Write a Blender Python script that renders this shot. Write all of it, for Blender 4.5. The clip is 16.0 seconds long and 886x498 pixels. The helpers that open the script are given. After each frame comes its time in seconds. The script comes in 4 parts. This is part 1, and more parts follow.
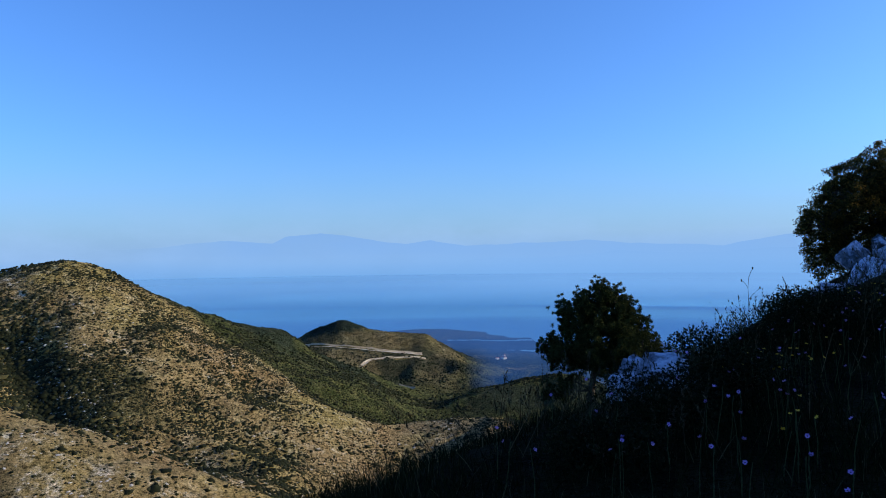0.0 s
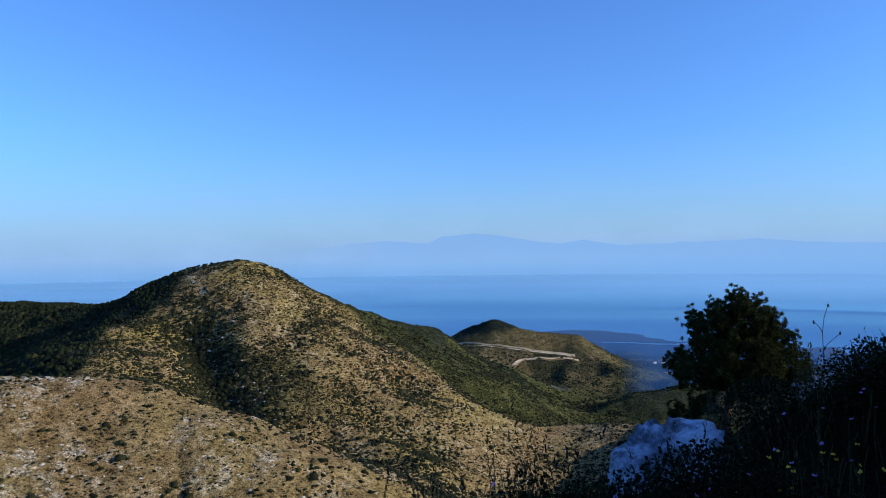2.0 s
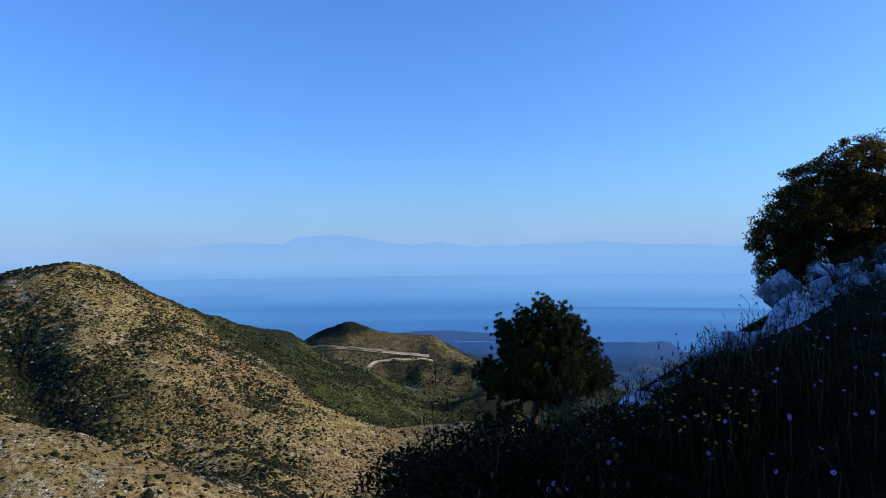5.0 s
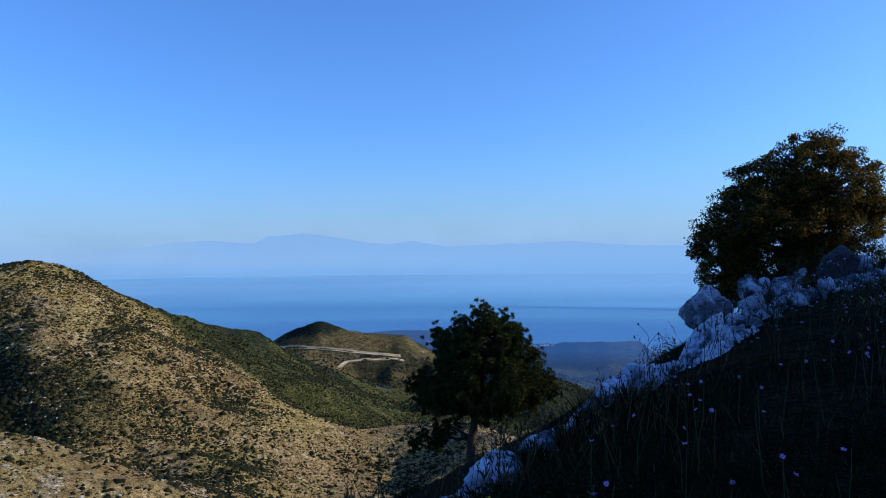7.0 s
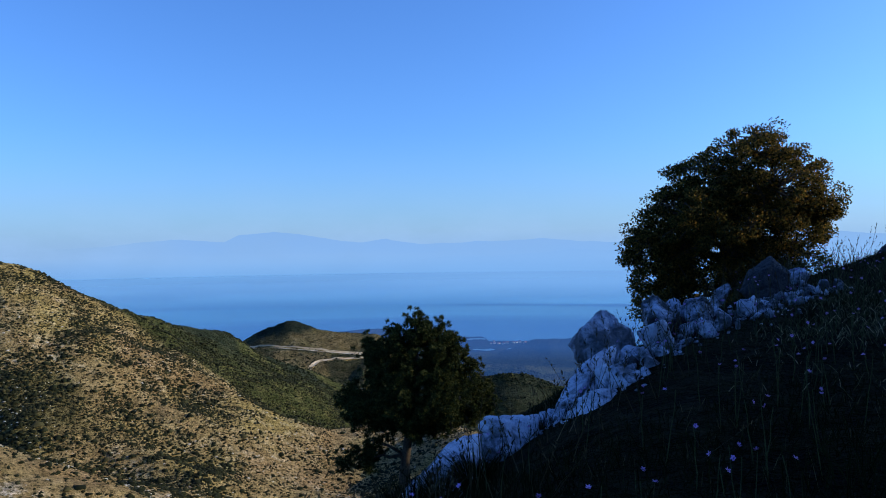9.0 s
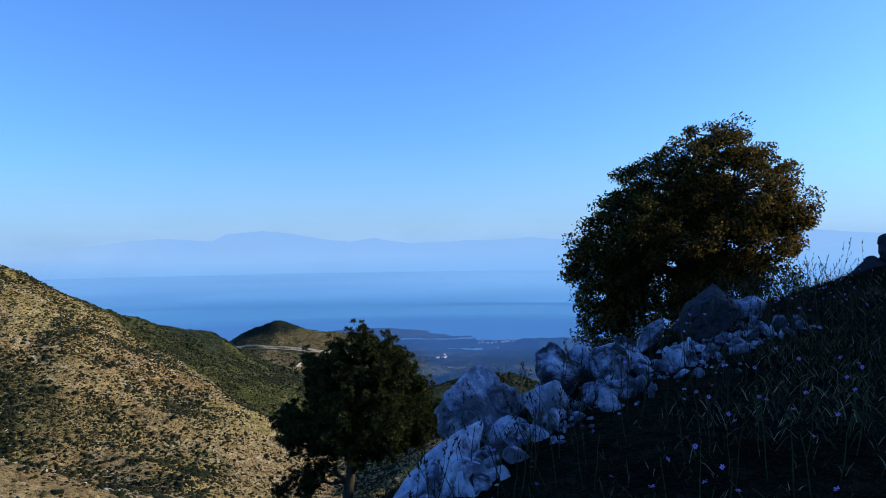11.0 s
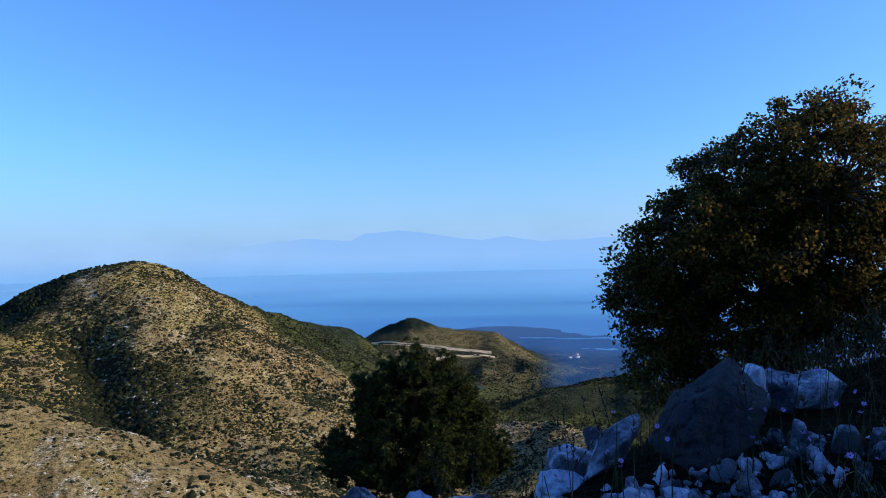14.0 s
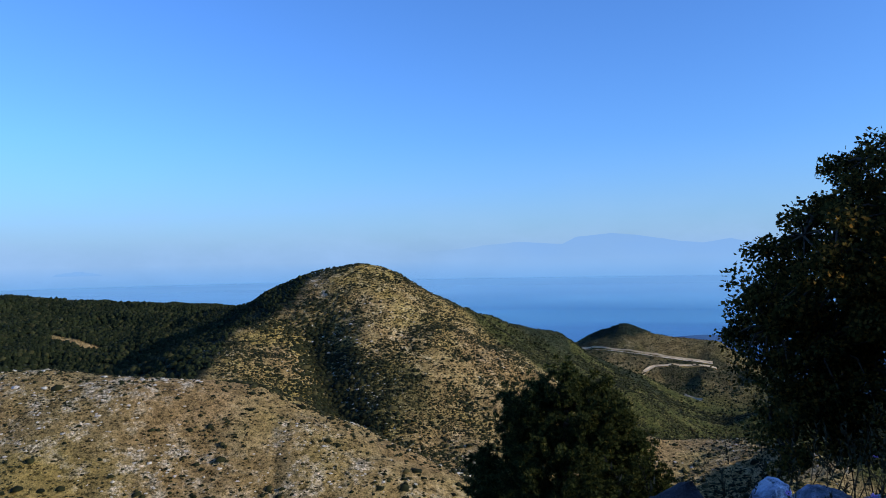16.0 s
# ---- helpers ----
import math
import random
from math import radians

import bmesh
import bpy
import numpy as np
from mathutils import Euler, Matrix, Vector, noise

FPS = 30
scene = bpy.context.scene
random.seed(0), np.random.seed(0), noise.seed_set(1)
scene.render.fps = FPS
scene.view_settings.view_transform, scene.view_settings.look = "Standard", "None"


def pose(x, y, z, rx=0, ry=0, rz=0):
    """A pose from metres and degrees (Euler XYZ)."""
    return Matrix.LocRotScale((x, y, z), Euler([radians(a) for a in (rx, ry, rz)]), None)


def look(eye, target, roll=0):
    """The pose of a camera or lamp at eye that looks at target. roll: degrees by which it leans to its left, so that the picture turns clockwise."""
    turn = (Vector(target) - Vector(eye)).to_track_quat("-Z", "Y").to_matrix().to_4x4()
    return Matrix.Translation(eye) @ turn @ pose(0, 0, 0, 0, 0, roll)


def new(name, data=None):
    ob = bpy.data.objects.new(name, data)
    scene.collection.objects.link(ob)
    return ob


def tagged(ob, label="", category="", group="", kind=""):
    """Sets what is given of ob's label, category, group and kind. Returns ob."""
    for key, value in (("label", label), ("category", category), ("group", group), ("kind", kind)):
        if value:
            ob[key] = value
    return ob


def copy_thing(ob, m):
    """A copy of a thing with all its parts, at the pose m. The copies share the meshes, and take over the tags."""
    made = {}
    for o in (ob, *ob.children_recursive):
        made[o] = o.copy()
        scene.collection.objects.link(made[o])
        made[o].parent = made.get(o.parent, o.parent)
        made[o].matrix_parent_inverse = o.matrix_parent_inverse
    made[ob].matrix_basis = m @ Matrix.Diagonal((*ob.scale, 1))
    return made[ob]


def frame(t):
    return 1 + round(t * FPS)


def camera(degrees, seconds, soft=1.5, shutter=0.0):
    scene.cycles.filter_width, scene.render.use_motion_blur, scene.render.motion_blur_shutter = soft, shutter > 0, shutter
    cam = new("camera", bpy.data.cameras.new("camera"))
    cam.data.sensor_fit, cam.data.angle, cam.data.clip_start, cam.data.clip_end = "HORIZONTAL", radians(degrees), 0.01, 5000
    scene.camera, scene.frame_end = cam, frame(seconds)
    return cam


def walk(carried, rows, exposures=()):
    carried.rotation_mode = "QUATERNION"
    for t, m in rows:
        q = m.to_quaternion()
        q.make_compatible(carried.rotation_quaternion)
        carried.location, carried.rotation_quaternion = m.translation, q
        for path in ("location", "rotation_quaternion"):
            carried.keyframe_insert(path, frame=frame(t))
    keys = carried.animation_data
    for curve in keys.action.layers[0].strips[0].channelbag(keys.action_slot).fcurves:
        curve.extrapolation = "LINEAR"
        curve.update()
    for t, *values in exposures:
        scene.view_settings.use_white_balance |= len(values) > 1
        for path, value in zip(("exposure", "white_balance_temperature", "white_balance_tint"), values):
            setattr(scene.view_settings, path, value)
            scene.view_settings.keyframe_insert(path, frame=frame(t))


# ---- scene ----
cam = camera(63.3, 16.0, soft=1.0)
PATH = [
    (0, (-0.598, -2.247, -0.495), (-0.584, -0.247, -0.482), -0.7),
    (0.5, (-0.114, -1.852, -0.455), (-0.228, 0.145, -0.441), -0.6),
    (1, (0.237, -1.431, -0.408), (-0.033, 0.551, -0.392), -0.6),
    (1.5, (0.572, -1.033, -0.339), (0.203, 0.933, -0.324), -0.5),
    (2, (0.869, -0.699, -0.29), (0.461, 1.259, -0.273), -0.7),
    (2.5, (1.171, -0.424, -0.238), (0.757, 1.533, -0.221), -0.8),
    (3, (1.439, -0.157, -0.145), (1.023, 1.799, -0.126), -1.0),
    (3.5, (1.725, 0.046, -0.096), (1.381, 2.016, -0.078), -1.1),
    (4, (1.951, 0.214, -0.121), (1.764, 2.205, -0.103), -0.8),
    (4.5, (2.225, 0.591, -0.103), (2.15, 2.59, -0.086), -0.8),
    (7, (3.871, 2.846, 0.047), (3.932, 4.845, 0.061), -0.5),
    (7.5, (4.211, 3.246, 0.076), (4.29, 5.245, 0.088), -0.5),
    (8, (4.526, 3.625, 0.122), (4.611, 5.623, 0.131), -0.6),
    (8.5, (4.878, 3.987, 0.193), (4.968, 5.985, 0.2), -0.6),
    (9, (5.224, 4.362, 0.239), (5.36, 6.357, 0.246), -0.8),
    (9.5, (5.604, 4.727, 0.285), (5.767, 6.72, 0.29), -0.7),
    (11.8, (7.072, 6.753, 0.539), (7.236, 8.746, 0.542), -0.9),
    (12, (7.218, 6.914, 0.541), (7.379, 8.908, 0.539), -0.9),
    (12.5, (7.573, 7.319, 0.568), (7.724, 9.313, 0.565), -1.0),
    (13, (7.89, 7.773, 0.654), (8.032, 9.768, 0.652), -1.0),
    (13.5, (8.209, 8.189, 0.704), (8.283, 10.188, 0.703), -1.2),
    (14, (8.491, 8.564, 0.726), (8.29, 10.554, 0.731), -1.2),
    (14.5, (8.799, 8.922, 0.74), (8.287, 10.855, 0.753), -1.0),
    (15, (9.073, 9.251, 0.791), (8.454, 11.153, 0.811), -1.0),
    (15.5, (9.397, 9.561, 0.845), (8.667, 11.423, 0.869), -0.9),
    (16, (9.775, 9.896, 0.901), (9.008, 11.743, 0.926), -1.1),
]
walk(cam, [(t, look(eye, target, roll)) for t, eye, target, roll in PATH], exposures=((0.0, 0.05, 6500, 10), (8.0, 0.05, 6500, 10), (9.5, 0.1, 6500, 10), (12.0, 0.25, 6500, 10), (13.4, 0.27, 6500, 10), (14.2, 0.2, 6500, 10), (15.0, 0.05, 6500, 10), (16.0, 0.05, 6500, 10)))

# ---- sky and sun ----
SUN_AZ, SUN_EL = 91.0, 20.5
world = bpy.data.worlds.new("world")
scene.world = world
world.use_nodes = True
wt = world.node_tree
sky = wt.nodes.new("ShaderNodeTexSky")
sky.sky_type = "NISHITA"
sky.sun_disc = False
sky.sun_elevation = radians(SUN_EL)
sky.sun_rotation = radians(SUN_AZ)
sky.altitude, sky.air_density, sky.dust_density, sky.ozone_density = 300, 1.0, 1.8, 2.2
tint = wt.nodes.new("ShaderNodeMix")
tint.data_type, tint.blend_type = "RGBA", "MULTIPLY"
tint.inputs[0].default_value = 1.0
tint.inputs[7].default_value = (0.645, 1.17, 2.04, 1)
wt.links.new(sky.outputs[0], tint.inputs[6])
wt.links.new(tint.outputs[2], wt.nodes["Background"].inputs[0])
wt.nodes["Background"].inputs[1].default_value = 0.12
sun = new("sun", bpy.data.lights.new("sun", "SUN"))
sun.data.energy, sun.data.angle, sun.data.color = 4.6, radians(0.6), (1.0, 0.85, 0.62)
TO_SUN = Vector((math.sin(radians(SUN_AZ)) * math.cos(radians(SUN_EL)), math.cos(radians(SUN_AZ)) * math.cos(radians(SUN_EL)), math.sin(radians(SUN_EL))))
sun.matrix_world = look(TO_SUN * 60, (0, 0, 0))


# ---- materials ----
def material(name, rough=0.9, spec=0.2):
    """A node material: returns it with its tree and its shader."""
    m = bpy.data.materials.new(name)
    m.use_nodes = True
    b = m.node_tree.nodes["Principled BSDF"]
    b.inputs["Roughness"].default_value = rough
    b.inputs["Specular IOR Level"].default_value = spec
    return m, m.node_tree, b


def noise_node(nt, scale, detail=6.0, rough=0.6, stretch=None):
    tc = nt.nodes.new("ShaderNodeNewGeometry")
    n = nt.nodes.new("ShaderNodeTexNoise")
    n.inputs["Scale"].default_value, n.inputs["Detail"].default_value, n.inputs["Roughness"].default_value = scale, detail, rough
    if stretch:
        mp = nt.nodes.new("ShaderNodeMapping")
        mp.inputs["Scale"].default_value = stretch
        nt.links.new(tc.outputs["Position"], mp.inputs[0])
        nt.links.new(mp.outputs[0], n.inputs["Vector"])
    else:
        nt.links.new(tc.outputs["Position"], n.inputs["Vector"])
    return n


def ramp_node(nt, source, stops):
    r = nt.nodes.new("ShaderNodeValToRGB")
    e = r.color_ramp.elements
    while len(e) < len(stops):
        e.new(0.5)
    for el, (p, c) in zip(e, stops):
        el.position, el.color = p, (*c, 1)
    nt.links.new(source, r.inputs[0])
    return r


def mix_node(nt, a, b, fac, mode="MIX"):
    m = nt.nodes.new("ShaderNodeMix")
    m.data_type, m.blend_type = "RGBA", mode
    for sock, v in ((m.inputs[0], fac), (m.inputs[6], a), (m.inputs[7], b)):
        if isinstance(v, (int, float)):
            sock.default_value = v
        elif isinstance(v, tuple):
            sock.default_value = (*v, 1)
        else:
            nt.links.new(v, sock)
    return m.outputs[2]


def bump_node(nt, b, source, strength, distance):
    bp = nt.nodes.new("ShaderNodeBump")
    bp.inputs["Strength"].default_value, bp.inputs["Distance"].default_value = strength, distance
    nt.links.new(source, bp.inputs["Height"])
    nt.links.new(bp.outputs[0], b.inputs["Normal"])


def simple(name, dark, light, scale, rough=0.9, spec=0.2, bump=0.0, dist=0.01):
    m, nt, b = material(name, rough, spec)
    n = noise_node(nt, scale)
    r = ramp_node(nt, n.outputs[0], [(0.3, dark), (0.7, light)])
    nt.links.new(r.outputs[0], b.inputs["Base Color"])
    if bump:
        bump_node(nt, b, n.outputs[0], bump, dist)
    return m


def attribute(nt, name):
    a = nt.nodes.new("ShaderNodeAttribute")
    a.attribute_name = name
    return a.outputs["Fac"]


def land_material():
    m, nt, b = material("dry_land", 0.95, 0.03)
    big, mid, fine = noise_node(nt, 0.02, 5), noise_node(nt, 0.16, 8, 0.7), noise_node(nt, 1.1, 6, 0.7)
    tan = ramp_node(nt, mid.outputs[0], [(0.28, (0.12, 0.10, 0.05)), (0.42, (0.21, 0.165, 0.085)), (0.6, (0.31, 0.245, 0.135)), (0.78, (0.44, 0.37, 0.25))])
    warm = ramp_node(nt, big.outputs[0], [(0.38, (0.98, 0.88, 0.82)), (0.5, (1.0, 0.98, 0.9)), (0.6, (1.0, 1.0, 0.68))])
    col = mix_node(nt, tan.outputs[0], warm.outputs[0], 0.9, "MULTIPLY")
    green = ramp_node(nt, mid.outputs[0], [(0.3, (0.022, 0.032, 0.012)), (0.5, (0.056, 0.064, 0.023)), (0.7, (0.13, 0.118, 0.05))])
    col = mix_node(nt, col, green.outputs[0], attribute(nt, "green"))
    wood = ramp_node(nt, mid.outputs[0], [(0.35, (0.009, 0.015, 0.011)), (0.65, (0.026, 0.036, 0.027))])
    col = mix_node(nt, col, wood.outputs[0], attribute(nt, "forest_shade"))
    pale = ramp_node(nt, fine.outputs[0], [(0.42, (0.16, 0.145, 0.11)), (0.58, (0.68, 0.63, 0.54))])
    spots = ramp_node(nt, mid.outputs[0], [(0.5, (0, 0, 0)), (0.62, (1, 1, 1))])
    fac = mix_node(nt, attribute(nt, "pale"), spots.outputs[0], 1.0, "MULTIPLY")
    col = mix_node(nt, col, pale.outputs[0], fac)
    # Near-black ground by the path: the slope's shade is deepened in its colour.
    shaded_soil = ramp_node(nt, noise_node(nt, 9.0, 6).outputs[0], [(0.35, (0.004, 0.005, 0.002)), (0.7, (0.016, 0.016, 0.008))])
    col = mix_node(nt, col, shaded_soil.outputs[0], attribute(nt, "sward"))
    tuft = noise_node(nt, 0.55, 7, 0.75, (1, 1, 2.0))
    speck = ramp_node(nt, tuft.outputs[0], [(0.4, (0.12, 0.13, 0.1)), (0.46, (0.9, 0.88, 0.82)), (0.6, (1.45, 1.38, 1.3))])
    col = mix_node(nt, col, speck.outputs[0], 0.9, "MULTIPLY")
    herb = ramp_node(nt, noise_node(nt, 1.9, 5, 0.75).outputs[0], [(0.4, (0.3, 0.32, 0.26)), (0.48, (1.0, 0.98, 0.93)), (0.62, (1.35, 1.3, 1.24))])
    col = mix_node(nt, col, herb.outputs[0], 0.9, "MULTIPLY")
    nt.links.new(col, b.inputs["Base Color"])
    bump_node(nt, b, tuft.outputs[0], 1.0, 1.6)
    return m


M_LAND = land_material()
M_SEA, _nt, _b = material("sea", 0.2, 0.6)
_b.inputs["Base Color"].default_value = (0.01, 0.05, 0.11, 1)
_n = noise_node(_nt, 0.0018, 4, 0.5, (0.7, 1.6, 1.0))
_r = ramp_node(_nt, _n.outputs[0], [(0.4, (0.035, 0.22, 0.42)), (0.6, (0.07, 0.3, 0.5))])
_nt.links.new(_r.outputs[0], _b.inputs["Base Color"])
_b.inputs["Roughness"].default_value = 0.34


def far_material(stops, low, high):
    """Distance whose haze is painted as glow: thin at the left end of the chain and at its foot."""
    m = bpy.data.materials.new("painted_haze")
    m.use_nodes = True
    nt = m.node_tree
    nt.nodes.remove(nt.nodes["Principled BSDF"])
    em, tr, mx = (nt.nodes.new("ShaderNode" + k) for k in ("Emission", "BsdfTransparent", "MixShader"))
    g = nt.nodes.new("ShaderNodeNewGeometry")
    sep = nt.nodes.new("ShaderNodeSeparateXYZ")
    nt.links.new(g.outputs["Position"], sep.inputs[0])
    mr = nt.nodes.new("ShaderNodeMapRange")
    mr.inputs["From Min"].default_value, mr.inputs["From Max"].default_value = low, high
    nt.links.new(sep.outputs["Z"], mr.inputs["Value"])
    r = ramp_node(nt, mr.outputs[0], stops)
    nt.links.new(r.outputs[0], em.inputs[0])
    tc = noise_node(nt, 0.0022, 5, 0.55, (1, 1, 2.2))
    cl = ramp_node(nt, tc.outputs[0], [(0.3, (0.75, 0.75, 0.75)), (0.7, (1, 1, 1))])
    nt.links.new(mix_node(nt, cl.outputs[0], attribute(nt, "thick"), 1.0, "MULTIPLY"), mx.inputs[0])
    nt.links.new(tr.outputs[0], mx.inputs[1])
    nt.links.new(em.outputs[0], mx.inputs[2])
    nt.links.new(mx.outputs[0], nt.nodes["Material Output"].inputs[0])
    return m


def rock_material(name="limestone", shift=0.0, dark=0.11):
    m, nt, b = material(name, 0.85, 0.2)
    tc = nt.nodes.new("ShaderNodeTexCoord")
    n1, n2, n3 = noise_node(nt, 4.2, 9, 0.68), noise_node(nt, 17.0, 8, 0.7), noise_node(nt, 60.0, 4, 0.6)
    # Skylight's blue and, through shift and dark, shade are put into these tones.
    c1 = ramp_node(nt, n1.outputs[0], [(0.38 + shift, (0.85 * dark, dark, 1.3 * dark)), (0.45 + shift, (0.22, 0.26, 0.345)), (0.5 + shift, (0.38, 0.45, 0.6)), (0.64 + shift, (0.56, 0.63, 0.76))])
    c2 = ramp_node(nt, n2.outputs[0], [(0.35, (0.15, 0.15, 0.16)), (0.43, (0.85, 0.85, 0.85)), (0.7, (1.1, 1.1, 1.1))])
    nt.links.new(mix_node(nt, c1.outputs[0], c2.outputs[0], 0.85, "MULTIPLY"), b.inputs["Base Color"])
    h = mix_node(nt, n2.outputs[0], n3.outputs[0], 0.3)
    bump_node(nt, b, h, 0.9, 0.05)
    return m


def leaf_material(name, dark, light, odd, share, through_=0.25):
    m, nt, b = material(name, 0.75, 0.04)
    g = nt.nodes.new("ShaderNodeNewGeometry")
    r = ramp_node(nt, g.outputs["Random Per Island"], [(0.0, dark), (1.0 - share, light), (1.0, odd)])
    n = noise_node(nt, 1.3, 3)
    v = ramp_node(nt, n.outputs[0], [(0.3, (0.55, 0.55, 0.55)), (0.7, (1, 1, 1))])
    col = mix_node(nt, r.outputs[0], v.outputs[0], 0.8, "MULTIPLY")
    nt.links.new(col, b.inputs["Base Color"])
    tl = nt.nodes.new("ShaderNodeBsdfTranslucent")
    nt.links.new(col, tl.inputs[0])
    mx = nt.nodes.new("ShaderNodeMixShader")
    mx.inputs[0].default_value = through_
    nt.links.new(b.outputs[0], mx.inputs[1])
    nt.links.new(tl.outputs[0], mx.inputs[2])
    nt.links.new(mx.outputs[0], nt.nodes["Material Output"].inputs[0])
    return m


# Glowing blues that paint haze on the distance; no lamp is there.
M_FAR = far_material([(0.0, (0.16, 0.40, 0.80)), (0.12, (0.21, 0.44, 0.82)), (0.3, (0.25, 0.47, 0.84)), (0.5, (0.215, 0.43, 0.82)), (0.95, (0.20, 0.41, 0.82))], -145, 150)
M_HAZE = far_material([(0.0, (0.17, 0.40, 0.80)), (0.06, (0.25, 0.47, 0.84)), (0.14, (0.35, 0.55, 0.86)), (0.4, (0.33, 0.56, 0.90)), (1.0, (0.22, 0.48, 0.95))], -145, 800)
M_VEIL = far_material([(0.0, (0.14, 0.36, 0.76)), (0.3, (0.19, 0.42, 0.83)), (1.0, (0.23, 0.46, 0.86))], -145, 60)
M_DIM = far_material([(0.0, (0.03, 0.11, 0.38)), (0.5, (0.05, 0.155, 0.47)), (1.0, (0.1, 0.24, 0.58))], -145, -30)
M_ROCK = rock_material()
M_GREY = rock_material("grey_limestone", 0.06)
# Shaded copies of the limestone: the dark of their facing is in the colour.
M_ROCK_SHADED = rock_material("shaded_limestone", 0.1, 0.045)
M_ROCK_DEEP_SHADE = rock_material("deep_shaded_limestone", 0.24, 0.035)
M_NEEDLE = leaf_material("pine_needles", (0.018, 0.03, 0.011), (0.06, 0.075, 0.022), (0.13, 0.12, 0.034), 0.2, 0.15)
M_LEAF = leaf_material("autumn_leaves", (0.013, 0.018, 0.006), (0.12, 0.1, 0.027), (0.3, 0.165, 0.034), 0.28, 0.5)
M_SCRUB = leaf_material("scrub", (0.009, 0.012, 0.006), (0.028, 0.031, 0.013), (0.075, 0.066, 0.028), 0.15, 0.05)
M_WOODS = leaf_material("woodland", (0.008, 0.013, 0.006), (0.024, 0.031, 0.013), (0.05, 0.05, 0.022), 0.15, 0.05)
# Shrubs and grass near black: shade of the slope put into their colour.
M_SHRUB = leaf_material("shaded_shrub_leaves", (0.005, 0.008, 0.003), (0.016, 0.021, 0.007), (0.035, 0.036, 0.014), 0.1, 0.1)
M_GRASS = leaf_material("shaded_grass", (0.003, 0.005, 0.0015), (0.015, 0.022, 0.007), (0.11, 0.095, 0.05), 0.07, 0.2)
M_STRAW = leaf_material("dry_stalks", (0.03, 0.025, 0.013), (0.08, 0.064, 0.034), (0.17, 0.14, 0.08), 0.2, 0.2)
M_OUTCROP = simple("weathered_outcrop", (0.24, 0.22, 0.18), (0.58, 0.54, 0.47), 1.5, bump=0.5, dist=0.1)
M_HAY = leaf_material("half_dry_grass", (0.02, 0.024, 0.01), (0.12, 0.115, 0.06), (0.42, 0.37, 0.25), 0.22, 0.3)
M_BARK = simple("bark", (0.03, 0.022, 0.016), (0.11, 0.085, 0.06), 14.0, bump=0.8, dist=0.02)
M_LILAC = simple("lilac_petal", (0.27, 0.15, 0.46), (0.42, 0.27, 0.6), 60.0, 0.6)
M_YELLOW = simple("yellow_petal", (0.6, 0.36, 0.02), (0.8, 0.55, 0.04), 60.0, 0.6)
M_STEM = simple("flower_stem", (0.02, 0.03, 0.01), (0.05, 0.06, 0.02), 30.0)
M_ROAD = simple("gravel_road", (0.34, 0.28, 0.19), (0.5, 0.42, 0.3), 0.15)
M_BANK = simple("cut_bank", (0.35, 0.26, 0.15), (0.58, 0.46, 0.30), 0.2, bump=0.6, dist=0.5)
M_WALL = simple("white_render", (0.66, 0.64, 0.6), (0.8, 0.79, 0.76), 0.8)
M_TILE = simple("roof_tile", (0.28, 0.12, 0.07), (0.4, 0.2, 0.12), 2.0)

# ---- the lie of the land ----
HU, HV = (0.67, 0.742), (0.742, -0.67)
SEA = -140.0


def softplus(x, k):
    return np.logaddexp(0, x / k) * k


def step(a, b, x):
    t = np.clip((x - a) / (b - a), 0, 1)
    return t * t * (3 - 2 * t)


def near_height(X, Y):
    """The hillside that the path climbs: along it u, across it v; it drops away on the downhill side, and on the other
    an unseen rise is added to block the sun.
    """
    u = (X + 0.26) * HU[0] + (Y + 1.71) * HU[1]
    v = (X + 0.26) * HV[0] + (Y + 1.71) * HV[1]
    z = -1.97 + 0.1 * np.clip(u, -60, 19) + 0.1 * np.clip(u - 19, 0, 8) * step(0, 8, v)
    z = z - 0.5 * softplus(u - 28, 2.0) * (1 - step(-2, 6, v))
    brink = np.interp(u, (0, 3, 6, 8, 12, 15, 30), (2.9, 2.9, 2.5, 1.9, 1.8, 2.5, 2.6))
    z = z - 0.62 * softplus(-(v + brink), 0.35)
    # Unseen rise, its height set to shade the rocks but not the tree's top.
    z = z + 0.6 * softplus(np.minimum(v, 6) - 2.5, 0.8) + 0.75 * softplus(np.minimum(v, 12.8) - 6, 1.5)
    z = z + 0.55 * np.exp(-((X - 13.0) ** 2 + (Y - 13.9) ** 2) / 1.3)
    z = z - 0.35 * np.exp(-((X - 1.4) ** 2 + (Y - 4.75) ** 2) / 0.9)
    return z - 0.02 * np.maximum(v - 40, 0)


def ridge(X, Y, pts, slope, round_):
    """Height of a ridge with the given crest (x, y, z) that falls away evenly on both sides."""
    best = np.full(X.shape, -1e4)
    for (ax, ay, az), (bx, by, bz) in zip(pts, pts[1:]):
        dx, dy = bx - ax, by - ay
        t = np.clip(((X - ax) * dx + (Y - ay) * dy) / (dx * dx + dy * dy), 0, 1)
        d = np.hypot(X - ax - t * dx, Y - ay - t * dy)
        best = np.maximum(best, az + t * (bz - az) - slope * (np.sqrt(d * d + round_ * round_) - round_))
    return best


